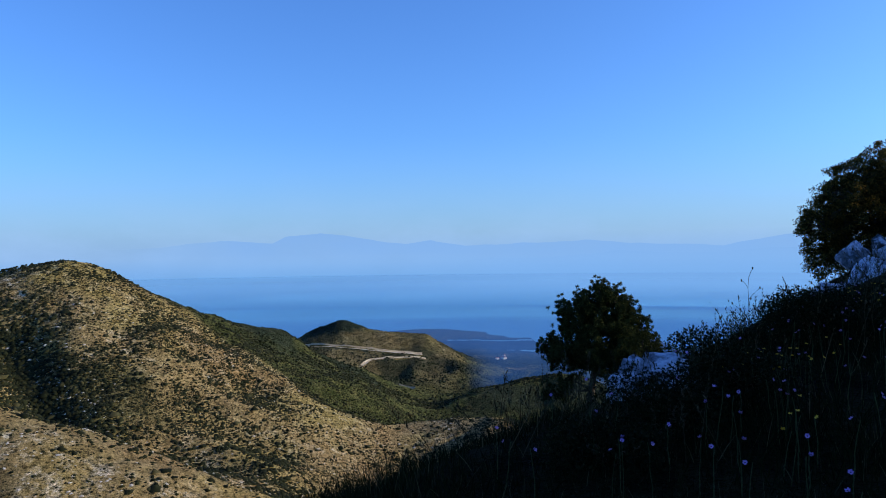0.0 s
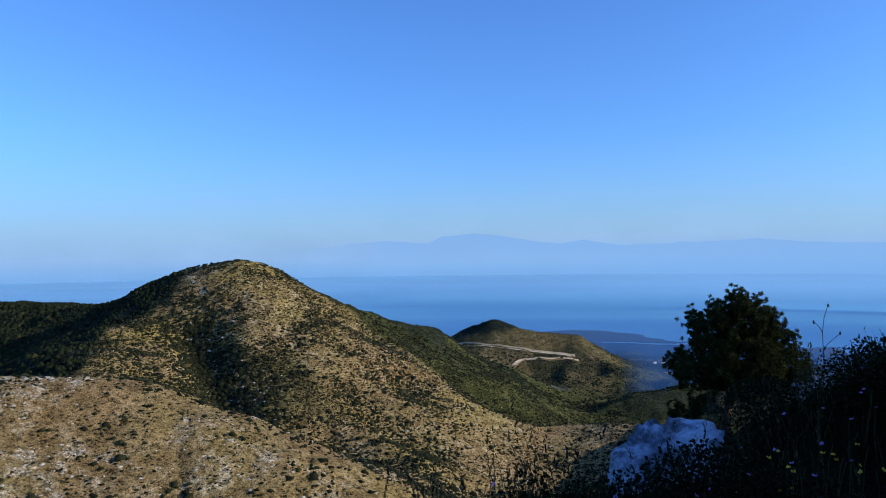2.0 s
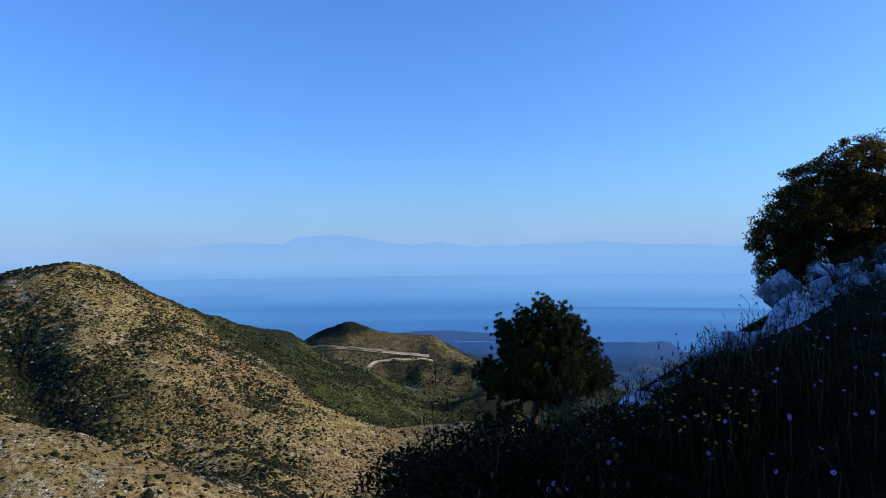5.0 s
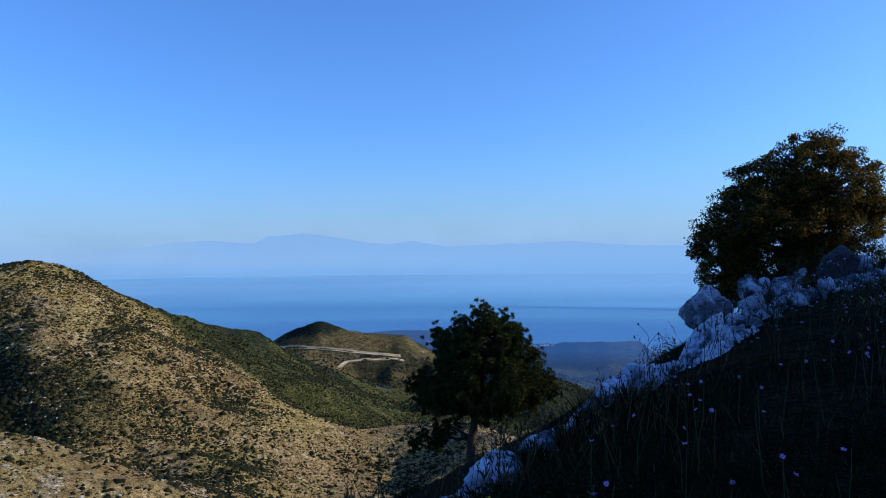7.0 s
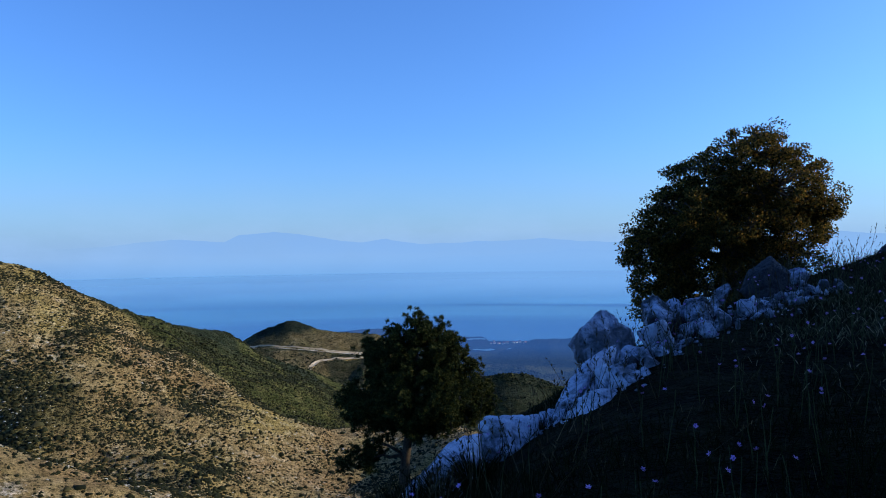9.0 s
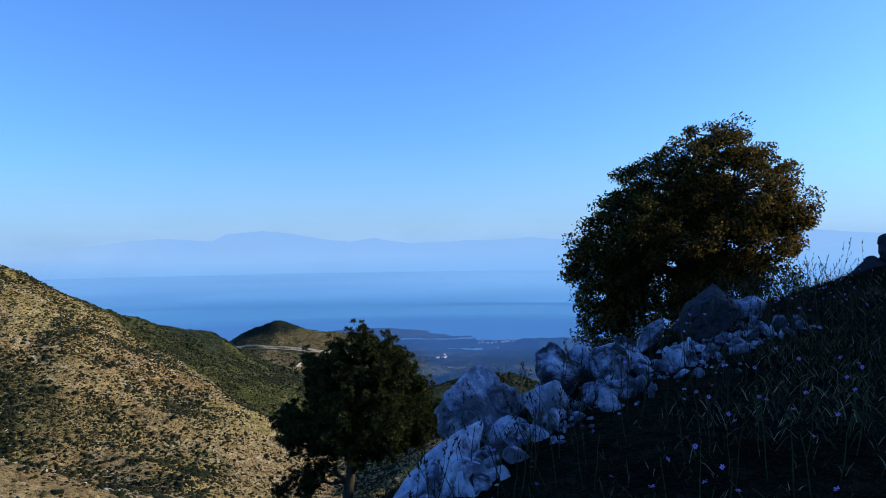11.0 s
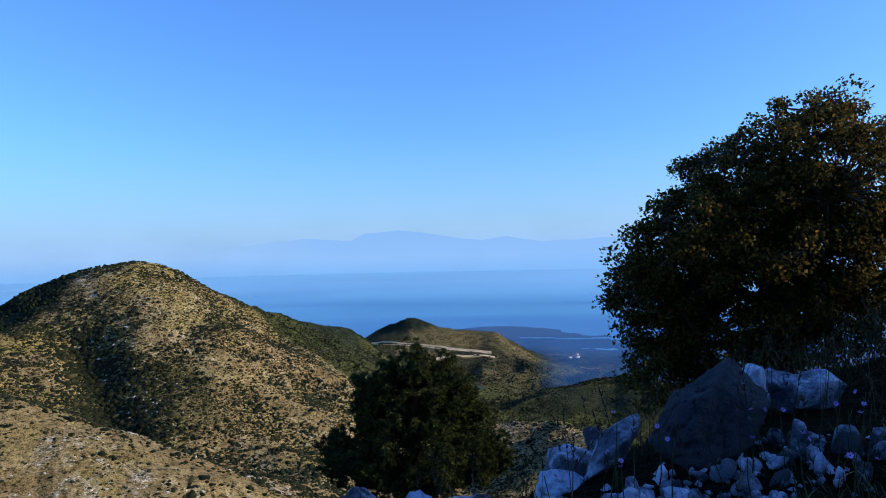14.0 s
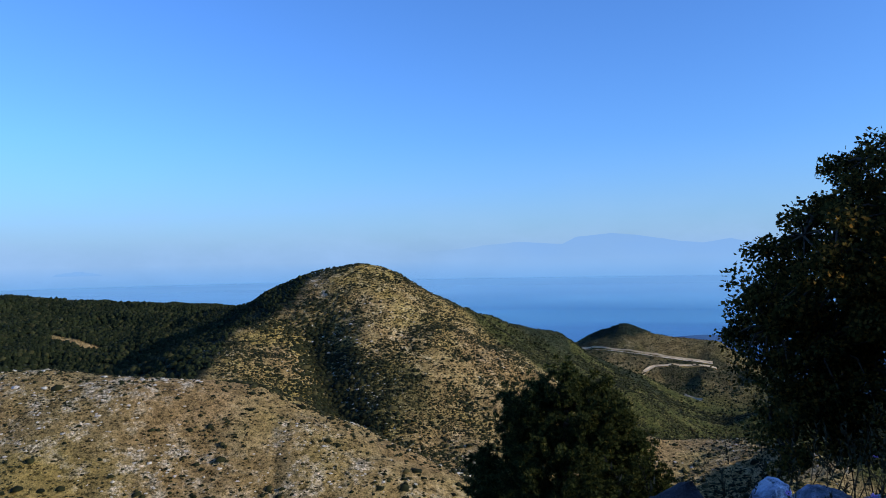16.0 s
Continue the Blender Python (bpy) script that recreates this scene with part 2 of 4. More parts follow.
RIDGES = (
    (((-433, 500, -38), (-385, 486, -34), (-312, 470, -22.5), (-245, 432, -7), (-218, 420, -2), (-203, 439, -8.5), (-172, 496, -35), (-137, 543, -57), (-122, 589, -77)), 0.55, 12),
    (((-231, 408, -7), (-235, 370, -24), (-247, 342, -32), (-240, 315, -42), (-214, 272, -52)), 0.5, 8),
    (((-217, 419, -2), (-179, 384, -33), (-135, 339, -65), (-99, 299, -83), (-85, 273, -92)), 0.55, 16),
    (((-187, 452, -34), (-160, 441, -49), (-93, 409, -79), (-32, 388, -93), (-2, 390, -91), (24, 389, -89), (44, 331, -85)), 0.45, 10),
    (((-245, 147, -26), (-201, 161, -30), (-168, 170, -33), (-140, 184, -36), (-111, 187, -44), (-87, 184, -52), (-76, 178, -62)), 0.55, 14),
    (((-720, 383, -26), (-638, 478, -29), (-579, 521, -33), (-498, 547, -39), (-437, 548, -41)), 0.2, 20),
    (((-173, 779, -97), (-147, 785, -91), (-129, 788, -81), (-113, 788, -77), (-80, 794, -84), (-40, 796, -86), (-22, 786, -90)), 0.5, 10),
    (((-22, 786, -90), (-4, 765, -97), (15, 735, -106), (34, 695, -116), (50, 660, -122)), 0.7, 6),
    (((-152, 735, -98), (-90, 738, -98), (-40, 738, -99), (-15, 715, -107)), 0.45, 12),
    (((139, 893, -140), (163, 950, -132), (196, 964, -121), (240, 954, -118), (275, 945, -119), (303, 908, -129), (361, 880, -135)), 0.48, 8),
    (((95, 699, -115), (119, 695, -112), (144, 670, -117), (160, 646, -123)), 0.5, 6),
    (((15, 533, -115), (34, 547, -107), (52, 556, -102), (84, 568, -96), (103, 572, -97), (122, 550, -107)), 0.45, 8),
    (((-60, 1270, -139.0), (-15, 1275, -137.6), (40, 1268, -139.2), (90, 1255, -139.9)), 0.04, 6),
    (((-187, 612, -67), (-173, 614, -60.5), (-158, 620, -67)), 0.5, 4),
    (((-118, 830, -80), (-109, 792, -77), (-101, 755, -92)), 0.62, 5),
)


TABLES = {}


def lattice(X, Y, seed):
    """Smooth value noise, -1 to 1."""
    if seed not in TABLES:
        TABLES[seed] = np.random.RandomState(seed).rand(256, 256) * 2 - 1
    tab = TABLES[seed]
    xi, yi = np.floor(X).astype(int), np.floor(Y).astype(int)
    fx, fy = X - xi, Y - yi
    fx, fy = fx * fx * (3 - 2 * fx), fy * fy * (3 - 2 * fy)
    g = lambda a, b: tab[(xi + a) % 256, (yi + b) % 256]
    return (g(0, 0) * (1 - fx) + g(1, 0) * fx) * (1 - fy) + (g(0, 1) * (1 - fx) + g(1, 1) * fx) * fy


def fbm(X, Y, size, seed, octaves=5, gain=0.5):
    out, amp = 0, 1.0
    for o in range(octaves):
        c, s_ = math.cos(o * 1.1), math.sin(o * 1.1)
        out = out + amp * lattice((X * c - Y * s_) / size + 17.3 * o, (X * s_ + Y * c) / size - 9.1 * o, seed + o)
        size, amp = size * 0.5, amp * gain
    return out


def far_height(X, Y):
    r = np.hypot(X - 3, Y - 3)
    z = np.interp(r, (0, 60, 120, 200, 350, 600, 900, 1100, 1190), (-45, -52, -80, -84, -112, -128, -136, -138.5, -146))
    bearing = np.degrees(np.arctan2(X - 3, Y - 3))
    z = np.where(r > 850, np.interp(r - np.interp(bearing, (-9, -4, 1, 4, 7, 7.6), (0, 130, 125, 75, 50, 0)), (850, 1060, 1100, 1190), (-135, -138.2, -138.5, -146)), z)
    k = 4.0
    wx = X + 9 * fbm(X, Y, 70, 40, 4)
    wy = Y + 9 * fbm(X, Y, 70, 50, 4)
    hs = [z + 2 * fbm(X, Y, 60, 3)] + [ridge(wx, wy, *q) for q in RIDGES]
    top = np.maximum.reduce(hs)
    h = top + k * np.log(sum(np.exp(np.clip((a - top) / k, -30, 0)) for a in hs)) - 1.0
    h = np.where((np.abs(r - 1143 - 8 * np.sin(bearing)) < 11) & (bearing > 0.4) & (bearing < 7.2), -143.0, h)
    gx = np.interp(-Y, (-356, -328, -292, -250, -215), (-217, -190, -156, -118, -92))
    gully = np.exp(-((X - gx) * 0.72 / 13) ** 2) * step(375, 345, Y) * step(205, 235, Y)
    h = h - 10.5 * gully
    amp = np.clip(r / 400, 0.1, 1.0) * step(SEA - 2, SEA + 14, h)
    h = h + amp * (2.6 * fbm(X, Y, 60, 7, 6, 0.46) - 5.0 * np.abs(fbm(X, Y, 46, 17, 4, 0.38)) + 1.6)
    return h


def height(X, Y):
    X, Y = np.asarray(X, float), np.asarray(Y, float)
    n, f = near_height(X, Y), far_height(X, Y)
    r = np.hypot(X - 3, Y - 3)
    n = n + 0.05 * fbm(X, Y, 1.5, 60, 4) + step(8, 40, r) * 0.8 * fbm(X, Y, 12, 70, 5)
    m = np.maximum(n, f)
    n = n + np.where(r > 250, -0.5 * (r - 250), 0)
    m = np.maximum(n, f)
    return m + 1.5 * np.log(np.exp((n - m) / 1.5) + np.exp((f - m) / 1.5)) * step(60, 100, r)


def at_ground(x, y):
    return float(height(np.array([x]), np.array([y]))[0])


CREST_AZ, CREST_R = (-60, -44, -38.9, -37.9, -36.4, -33.0, -30.0, -27), (275, 275, 352, 401, 427, 443, 474, 475)


def cover(X, Y):
    """What grows where: green slopes, woods (also shade and haze tones on far hills), pale outcrops, the sward by the
    path; 0 to 1 each.
    """
    r, az = np.hypot(X - 3, Y - 3), np.degrees(np.arctan2(X - 3, Y - 3))
    wob = fbm(X, Y, 40, 130, 5)
    edge = np.interp(az, (-26, -23, -14, -6, 0, 4, 8), (520, 470, 425, 402, 402, 405, 330)) + 6 * wob
    green = step(-3, 8, r - edge) * step(-25, -21, az + 1.0 * wob)
    green = green * (1 - 0.35 * step(660, 700, r) * step(0.1, 0.6, wob))
    crest = np.interp(az, CREST_AZ, CREST_R) + 5 * wob
    forest_shade = step(-8, 12, r - crest) * step(-27.0, -28.5, az)
    # Dark knoll cap: woods, with its side's shade put into the tone.
    cap = np.exp(-(((X + 112) / 44) ** 2 + ((Y - 800) / 46) ** 2) * 1.2)
    forest_shade = np.maximum(forest_shade, step(0.4, 0.55, cap))
    forest_shade = np.maximum(forest_shade, step(-0.15, 0.3, fbm(X, Y, 45, 150, 4)) * step(480, 540, r) * step(-20, -14, az) * 0.8)
    # Shade of the far hill laid on as the woodland tone.
    forest_shade = np.maximum(forest_shade, 0.9 * step(830, 870, r) * step(1080, 1040, r) * step(7, 9, az))
    # Far lowland: dark tone that puts the blue of distance into its colour.
    forest_shade = np.maximum(forest_shade, step(835, 850, r) * step(-6, -4, az) * (1 - 0.6 * step(0.25, 0.45, fbm(X, Y, 60, 170, 4))))
    green = green * (1 - 0.5 * step(1150, 1200, r))
    forest_shade = forest_shade * (1 - step(1.0, 0.6, np.hypot((X + 472) / 34, (Y - 418) / 10)))
    forest_shade = np.maximum(forest_shade, step(0.4, 0.6, np.exp(-((X + 173) ** 2 + (Y - 614) ** 2) / 900)))
    gully = step(-37, -33, az) * step(-20, -24, az) * step(250, 280, r) * step(400, 360, r)
    green = np.maximum(green, 0.7 * gully * step(-0.2, 0.5, wob))
    pale = step(-0.1, 0.6, fbm(X, Y, 25, 160, 5)) * (1 - forest_shade) * (1 - green) * (0.35 + 0.65 * step(320, 240, r) * step(-18, -24, az))
    pale = np.maximum(pale, step(-28, -31, az) * step(-40, -38, az) * step(330, 360, r) * (1 - forest_shade) * step(-0.2, 0.4, wob))
    upland = step(640, 680, r) * step(850, 830, r) * step(-15, -13, az) * step(3, 0, az)
    green = green * (1 - 0.5 * upland)
    forest_shade = np.maximum(forest_shade, 0.45 * upland)
    # The hill's sunny right side is lightened in colour.
    forest_shade = forest_shade * (1 - 0.7 * step(14.2, 15.4, az) * step(830, 870, r))
    # Far shore toned greener and darker, haze put into its colour.
    shore_tone = step(1120, 1170, r) * step(-8, -5, az)
    forest_shade, green, pale = forest_shade * (1 - shore_tone) + 0.45 * shore_tone, np.maximum(green, 0.9 * shore_tone), pale * (1 - shore_tone)
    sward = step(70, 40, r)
    return {"green": green * (1 - sward), "forest_shade": forest_shade * (1 - sward), "pale": pale * (1 - sward), "sward": sward}


def mesh_from(name, verts, faces, mats, smooth=True):
    me = bpy.data.meshes.new(name)
    me.from_pydata(verts, [], faces)
    for m in mats:
        me.materials.append(m)
    if smooth:
        me.shade_smooth()
    return me


def build_ground():
    az = np.radians(np.concatenate([np.arange(-58, 42, 0.16), np.arange(45, 300, 2.5)]))
    rr = np.concatenate([np.geomspace(0.25, 60, 150), np.geomspace(61, 1400, 340), np.geomspace(1450, 4900, 12)])
    A, R = np.meshgrid(az, rr)
    X, Y = 3 + R * np.sin(A), 3 + R * np.cos(A)
    Z = height(X, Y)
    n, m = len(rr), len(az)
    verts = np.stack([X, Y, Z], -1).reshape(-1, 3)
    verts = np.vstack([verts, [[3, 3, at_ground(3, 3)]]])
    i, j = np.meshgrid(np.arange(n - 1), np.arange(m), indexing="ij")
    j2 = (j + 1) % m
    quads = np.stack([i * m + j, i * m + j2, (i + 1) * m + j2, (i + 1) * m + j], -1).reshape(-1, 4)[:, ::-1]
    faces = quads.tolist() + [(n * m, (q + 1) % m, q) for q in range(m)]
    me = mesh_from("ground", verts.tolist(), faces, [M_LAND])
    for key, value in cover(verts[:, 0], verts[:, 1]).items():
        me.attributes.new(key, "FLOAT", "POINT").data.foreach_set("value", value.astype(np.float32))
    ob = new("ground", me)
    return tagged(ob, "dry grassy hills with maquis scrub and pale rock", "ground", kind="structure")


ground = build_ground()

# ---- the sea and the far shore ----
ring_r, ring_a = np.geomspace(600, 4850, 60), np.radians(np.arange(0, 360, 2.0))
ring_xy = [(3 + r * math.sin(a), 3 + r * math.cos(a), SEA) for r in ring_r for a in ring_a]
ring_n = len(ring_a)
ring_f = [(i * ring_n + j, (i + 1) * ring_n + j, (i + 1) * ring_n + (j + 1) % ring_n, i * ring_n + (j + 1) % ring_n) for i in range(59) for j in range(ring_n)]
me = mesh_from("sea", ring_xy, ring_f, [M_SEA])
me.flip_normals()
tagged(new("water", me), "calm hazy blue sea under a low sun", "sea", kind="structure")


def far_mountains():
    """The far shore: two mountain chains, a haze band and three veils, all glowing sheets of painted haze."""
    az = np.radians(np.arange(-70, 70, 0.14))
    d = np.degrees(az)
    n, rows = len(az), 15
    back = np.interp(d, (-40, -28, -20.8, -16.8, -13, -12, -9.4, -7.4, -4.2, -2.4, -0.6, 2.1, 7.4, 11.8, 14.8, 19.4, 21.7, 22.9, 25.9, 31, 36, 45),
                     (0.002, 0.005, 0.0134, 0.0197, 0.0165, 0.026, 0.030, 0.026, 0.0165, 0.015, 0.0197, 0.0102, 0.0134, 0.0173, 0.0118, 0.0094, 0.007, 0.0118, 0.0197, 0.022, 0.014, 0.004))
    front = np.interp(d, (-30, -2, 4, 8, 14, 20, 25, 34, 45), (-0.02, -0.018, -0.006, -0.008, 0.001, -0.003, 0.003, -0.004, -0.02))
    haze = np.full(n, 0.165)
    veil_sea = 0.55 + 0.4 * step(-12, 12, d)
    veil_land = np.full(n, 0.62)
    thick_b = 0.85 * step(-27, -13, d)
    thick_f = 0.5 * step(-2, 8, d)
    thick_h = np.full(n, 1.0)
    # The veils are see-through glowing sheets that lay haze over sea and land.
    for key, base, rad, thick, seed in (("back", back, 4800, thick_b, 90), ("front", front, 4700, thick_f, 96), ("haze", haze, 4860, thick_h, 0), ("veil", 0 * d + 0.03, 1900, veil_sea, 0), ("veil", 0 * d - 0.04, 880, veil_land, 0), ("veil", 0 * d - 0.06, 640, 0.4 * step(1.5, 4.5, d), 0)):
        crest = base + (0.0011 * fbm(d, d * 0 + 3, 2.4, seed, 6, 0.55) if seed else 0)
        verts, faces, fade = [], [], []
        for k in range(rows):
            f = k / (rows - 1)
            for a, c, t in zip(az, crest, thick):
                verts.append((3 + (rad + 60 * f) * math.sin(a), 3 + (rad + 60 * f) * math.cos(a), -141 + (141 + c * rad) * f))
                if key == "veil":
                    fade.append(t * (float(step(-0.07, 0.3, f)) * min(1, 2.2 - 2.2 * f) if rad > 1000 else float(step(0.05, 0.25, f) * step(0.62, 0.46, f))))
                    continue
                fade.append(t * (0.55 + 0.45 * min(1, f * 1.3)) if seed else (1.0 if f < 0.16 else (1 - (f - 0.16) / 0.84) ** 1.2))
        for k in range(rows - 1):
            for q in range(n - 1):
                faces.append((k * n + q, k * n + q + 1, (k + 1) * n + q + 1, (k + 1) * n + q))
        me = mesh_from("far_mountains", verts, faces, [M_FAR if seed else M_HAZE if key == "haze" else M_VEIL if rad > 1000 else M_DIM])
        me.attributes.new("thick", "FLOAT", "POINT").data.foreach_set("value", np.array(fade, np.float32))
        tagged(new("backdrop", me), "mountain chain across the sea, pale blue haze painted as glow" if seed else "glowing sheet of painted haze over sea and far land", "mountains" if seed else "haze", kind="structure")


def far_island():
    """A low island whose haze is painted as glow, hung above the sea to fit the view."""
    n = 40
    t = np.linspace(-1, 1, n)
    top = 26 * (1 - t ** 2) ** 0.7 * (1 + 0.2 * fbm(t * 6, t * 0, 1.0, 99, 4))
    verts, faces = [], []
    for k in range(n):
        a = radians(-49.4 + 1.6 * t[k])
        x, y = 3 + 4680 * math.sin(a), 3 + 4680 * math.cos(a)
        verts += [(x, y, -66), (x, y, -66 + top[k])]
    for k in range(n - 1):
        faces.append((2 * k, 2 * k + 2, 2 * k + 3, 2 * k + 1))
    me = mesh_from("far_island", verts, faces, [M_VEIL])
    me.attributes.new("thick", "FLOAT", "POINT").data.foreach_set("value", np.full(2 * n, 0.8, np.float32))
    tagged(new("backdrop", me), "small far island, its dim haze painted as glow", "island", kind="structure")


far_mountains()
far_island()


# ---- helpers for things ----
def part(name, me, parent, label=""):
    ob = new(name, me)
    ob.parent = parent
    if label:
        ob["label"] = label
    return ob


def thing(name, x, y, z, label, category, group=""):
    ob = new(name)
    ob.location = (x, y, z)
    return tagged(ob, label, category, group)


def tube(points, radii, sides=8, mat=None, name="tube"):
    """A tapered round limb along the points."""
    verts, faces = [], []
    pts = [Vector(p) for p in points]
    for i, (p, r) in enumerate(zip(pts, radii)):
        d = (pts[min(i + 1, len(pts) - 1)] - pts[max(i - 1, 0)]).normalized()
        a = d.orthogonal().normalized()
        b = d.cross(a)
        for k in range(sides):
            t = 2 * math.pi * k / sides
            verts.append(p + (a * math.cos(t) + b * math.sin(t)) * r)
    for i in range(len(pts) - 1):
        for k in range(sides):
            q = (k + 1) % sides
            faces.append((i * sides + k, i * sides + q, (i + 1) * sides + q, (i + 1) * sides + k))
    faces.append(tuple(range(sides))[::-1])
    faces.append(tuple(range((len(pts) - 1) * sides, len(pts) * sides)))
    return mesh_from(name, verts, faces, [mat])


def bent(a, b, sag, seed, steps=6, jitter=0.05):
    """Points along a limb from a to b that bows upwards by sag and wanders a little."""
    rng = random.Random(seed)
    a, b = Vector(a), Vector(b)
    out = []
    for i in range(steps + 1):
        t = i / steps
        w = Vector((rng.uniform(-1, 1), rng.uniform(-1, 1), rng.uniform(-1, 1))) * jitter * (0 < i < steps)
        out.append(a.lerp(b, t) + Vector((0, 0, sag * 4 * t * (1 - t))) + w)
    return out


def unit_rows(rng, n):
    v = rng.normal(size=(n, 3))
    return v / np.linalg.norm(v, axis=1, keepdims=True)


def blades(name, base, tip, width, mat, rng, mid_bend=0.0):
    """Many narrow blades from base to tip, each a folded strip that ends in a point."""
    n = len(base)
    d = tip - base
    side = np.cross(d, unit_rows(rng, n))
    side = side / (np.linalg.norm(side, axis=1, keepdims=True) + 1e-9) * np.asarray(width).reshape(-1, 1) * 0.5
    mid = base + d * 0.5 + mid_bend * np.linalg.norm(d, axis=1, keepdims=True) * np.array([0, 0, 1.0])
    verts = np.stack([base - side, base + side, mid + side * 0.8, mid - side * 0.8, tip], 1).reshape(-1, 3)
    k = (np.arange(n) * 5)[:, None]
    loops = np.hstack([k + [0, 1, 2, 3], k + [3, 2, 4]]).reshape(-1)
    return loose(name, verts, loops, np.tile([4, 3], n), mat)


def needles(name, base, tip, width, mat, rng):
    """Many needles, each a slim triangle."""
    n = len(base)
    side = np.cross(tip - base, unit_rows(rng, n))
    side = side / (np.linalg.norm(side, axis=1, keepdims=True) + 1e-9) * width * 0.5
    verts = np.stack([base - side, base + side, tip], 1).reshape(-1, 3)
    return loose(name, verts, np.arange(3 * n), np.full(n, 3), mat)


def loose(name, verts, loops, sizes, mat):
    me = bpy.data.meshes.new(name)
    me.vertices.add(len(verts))
    me.vertices.foreach_set("co", np.asarray(verts, np.float32).ravel())
    me.loops.add(len(loops))
    me.loops.foreach_set("vertex_index", np.asarray(loops, np.int32))
    me.polygons.add(len(sizes))
    starts = np.concatenate([[0], np.cumsum(sizes)[:-1]])
    me.polygons.foreach_set("loop_start", starts.astype(np.int32))
    me.materials.append(mat)
    me.update(calc_edges=True)
    me.validate()
    return me


def leaves(name, where, out, size, mat, rng):
    """Many leaves: each a pointed blade folded along its middle."""
    n = len(where)
    along = unit_rows(rng, n) * 0.9 + out * 0.7 + np.array([0, 0, -0.2])
    along = along / np.linalg.norm(along, axis=1, keepdims=True)
    side = np.cross(along, unit_rows(rng, n))
    side = side / (np.linalg.norm(side, axis=1, keepdims=True) + 1e-9)
    up = np.cross(side, along)
    s_ = np.asarray(size).reshape(-1, 1)
    a, b = where, where + along * s_
    m = where + along * s_ * 0.45
    l, r = m + side * s_ * 0.36 + up * s_ * 0.12, m - side * s_ * 0.36 + up * s_ * 0.12
    verts = np.stack([a, l, b, r], 1).reshape(-1, 3)
    k = (np.arange(n) * 4)[:, None]
    return loose(name, verts, np.hstack([k + [0, 3, 2], k + [0, 2, 1]]).reshape(-1), np.full(2 * n, 3), mat)


def icosphere(sub):
    bm = bmesh.new()
    bmesh.ops.create_icosphere(bm, subdivisions=sub, radius=1)
    v = np.array([q.co for q in bm.verts])
    f = np.array([[q.index for q in p.verts] for p in bm.faces])
    bm.free()
    return v, f


DOME_V = np.array([(1, 0, -0.5), (0.3, 0.95, -0.5), (-0.8, 0.6, -0.5), (-0.8, -0.6, -0.5), (0.3, -0.95, -0.5), (0.75, 0.45, 0.45), (-0.75, 0.45, 0.5), (-0.1, -0.85, 0.45), (0, 0, 1.0)])
DOME_F = np.array([(0, 1, 5), (1, 2, 6), (1, 6, 5), (2, 3, 6), (3, 4, 7), (3, 7, 6), (4, 0, 7), (0, 5, 7), (5, 6, 8), (6, 7, 8), (7, 5, 8)])


def clumps(name, where, size, mat, rng, sub=1, squash=0.7, rough=0.35):
    """Many low uneven bushes joined into one mesh."""
    v, f = icosphere(sub) if sub else (DOME_V, DOME_F)
    n = len(where)
    k = 1 + rough * rng.uniform(-1, 1, (n, len(v)))
    yaw = rng.uniform(0, 6.28, n)
    c, s_ = np.cos(yaw)[:, None], np.sin(yaw)[:, None]
    sx, sy = rng.uniform(0.7, 1.3, (n, 1)), rng.uniform(0.7, 1.3, (n, 1))
    x, y, z = v[:, 0] * k * sx, v[:, 1] * k * sy, v[:, 2] * k * squash * rng.uniform(0.7, 1.25, (n, 1))
    s3 = size.reshape(-1, 1)
    verts = np.stack([(x * c - y * s_) * s3, (x * s_ + y * c) * s3, (z + squash * 0.4) * s3], -1) + where[:, None, :]
    loops = (f[None] + (np.arange(n) * len(v))[:, None, None]).reshape(-1)
    return loose(name, verts.reshape(-1, 3), loops, np.full(n * len(f), 3), mat)


def uv_place(u, v):
    """The point that lies u metres along the path and v metres to its uphill side."""
    return -0.26 + u * HU[0] + v * HV[0], -1.71 + u * HU[1] + v * HV[1]


# ---- the pine ----
def crown_points(rng, lobes, n, shell=0.55):
    """Points in the outer part of a crown made of ellipsoid lobes (x, y, z, rx, ry, rz), and the way out from each lobe."""
    vol = np.array([l[3] * l[4] * l[5] for l in lobes]) ** 0.7
    pick = rng.choice(len(lobes), n, p=vol / vol.sum())
    L = np.array(lobes)[pick]
    d = unit_rows(rng, n)
    r = (shell ** 3 + (1 - shell ** 3) * rng.rand(n, 1)) ** (1 / 3)
    return L[:, :3] + d * r * L[:, 3:], d


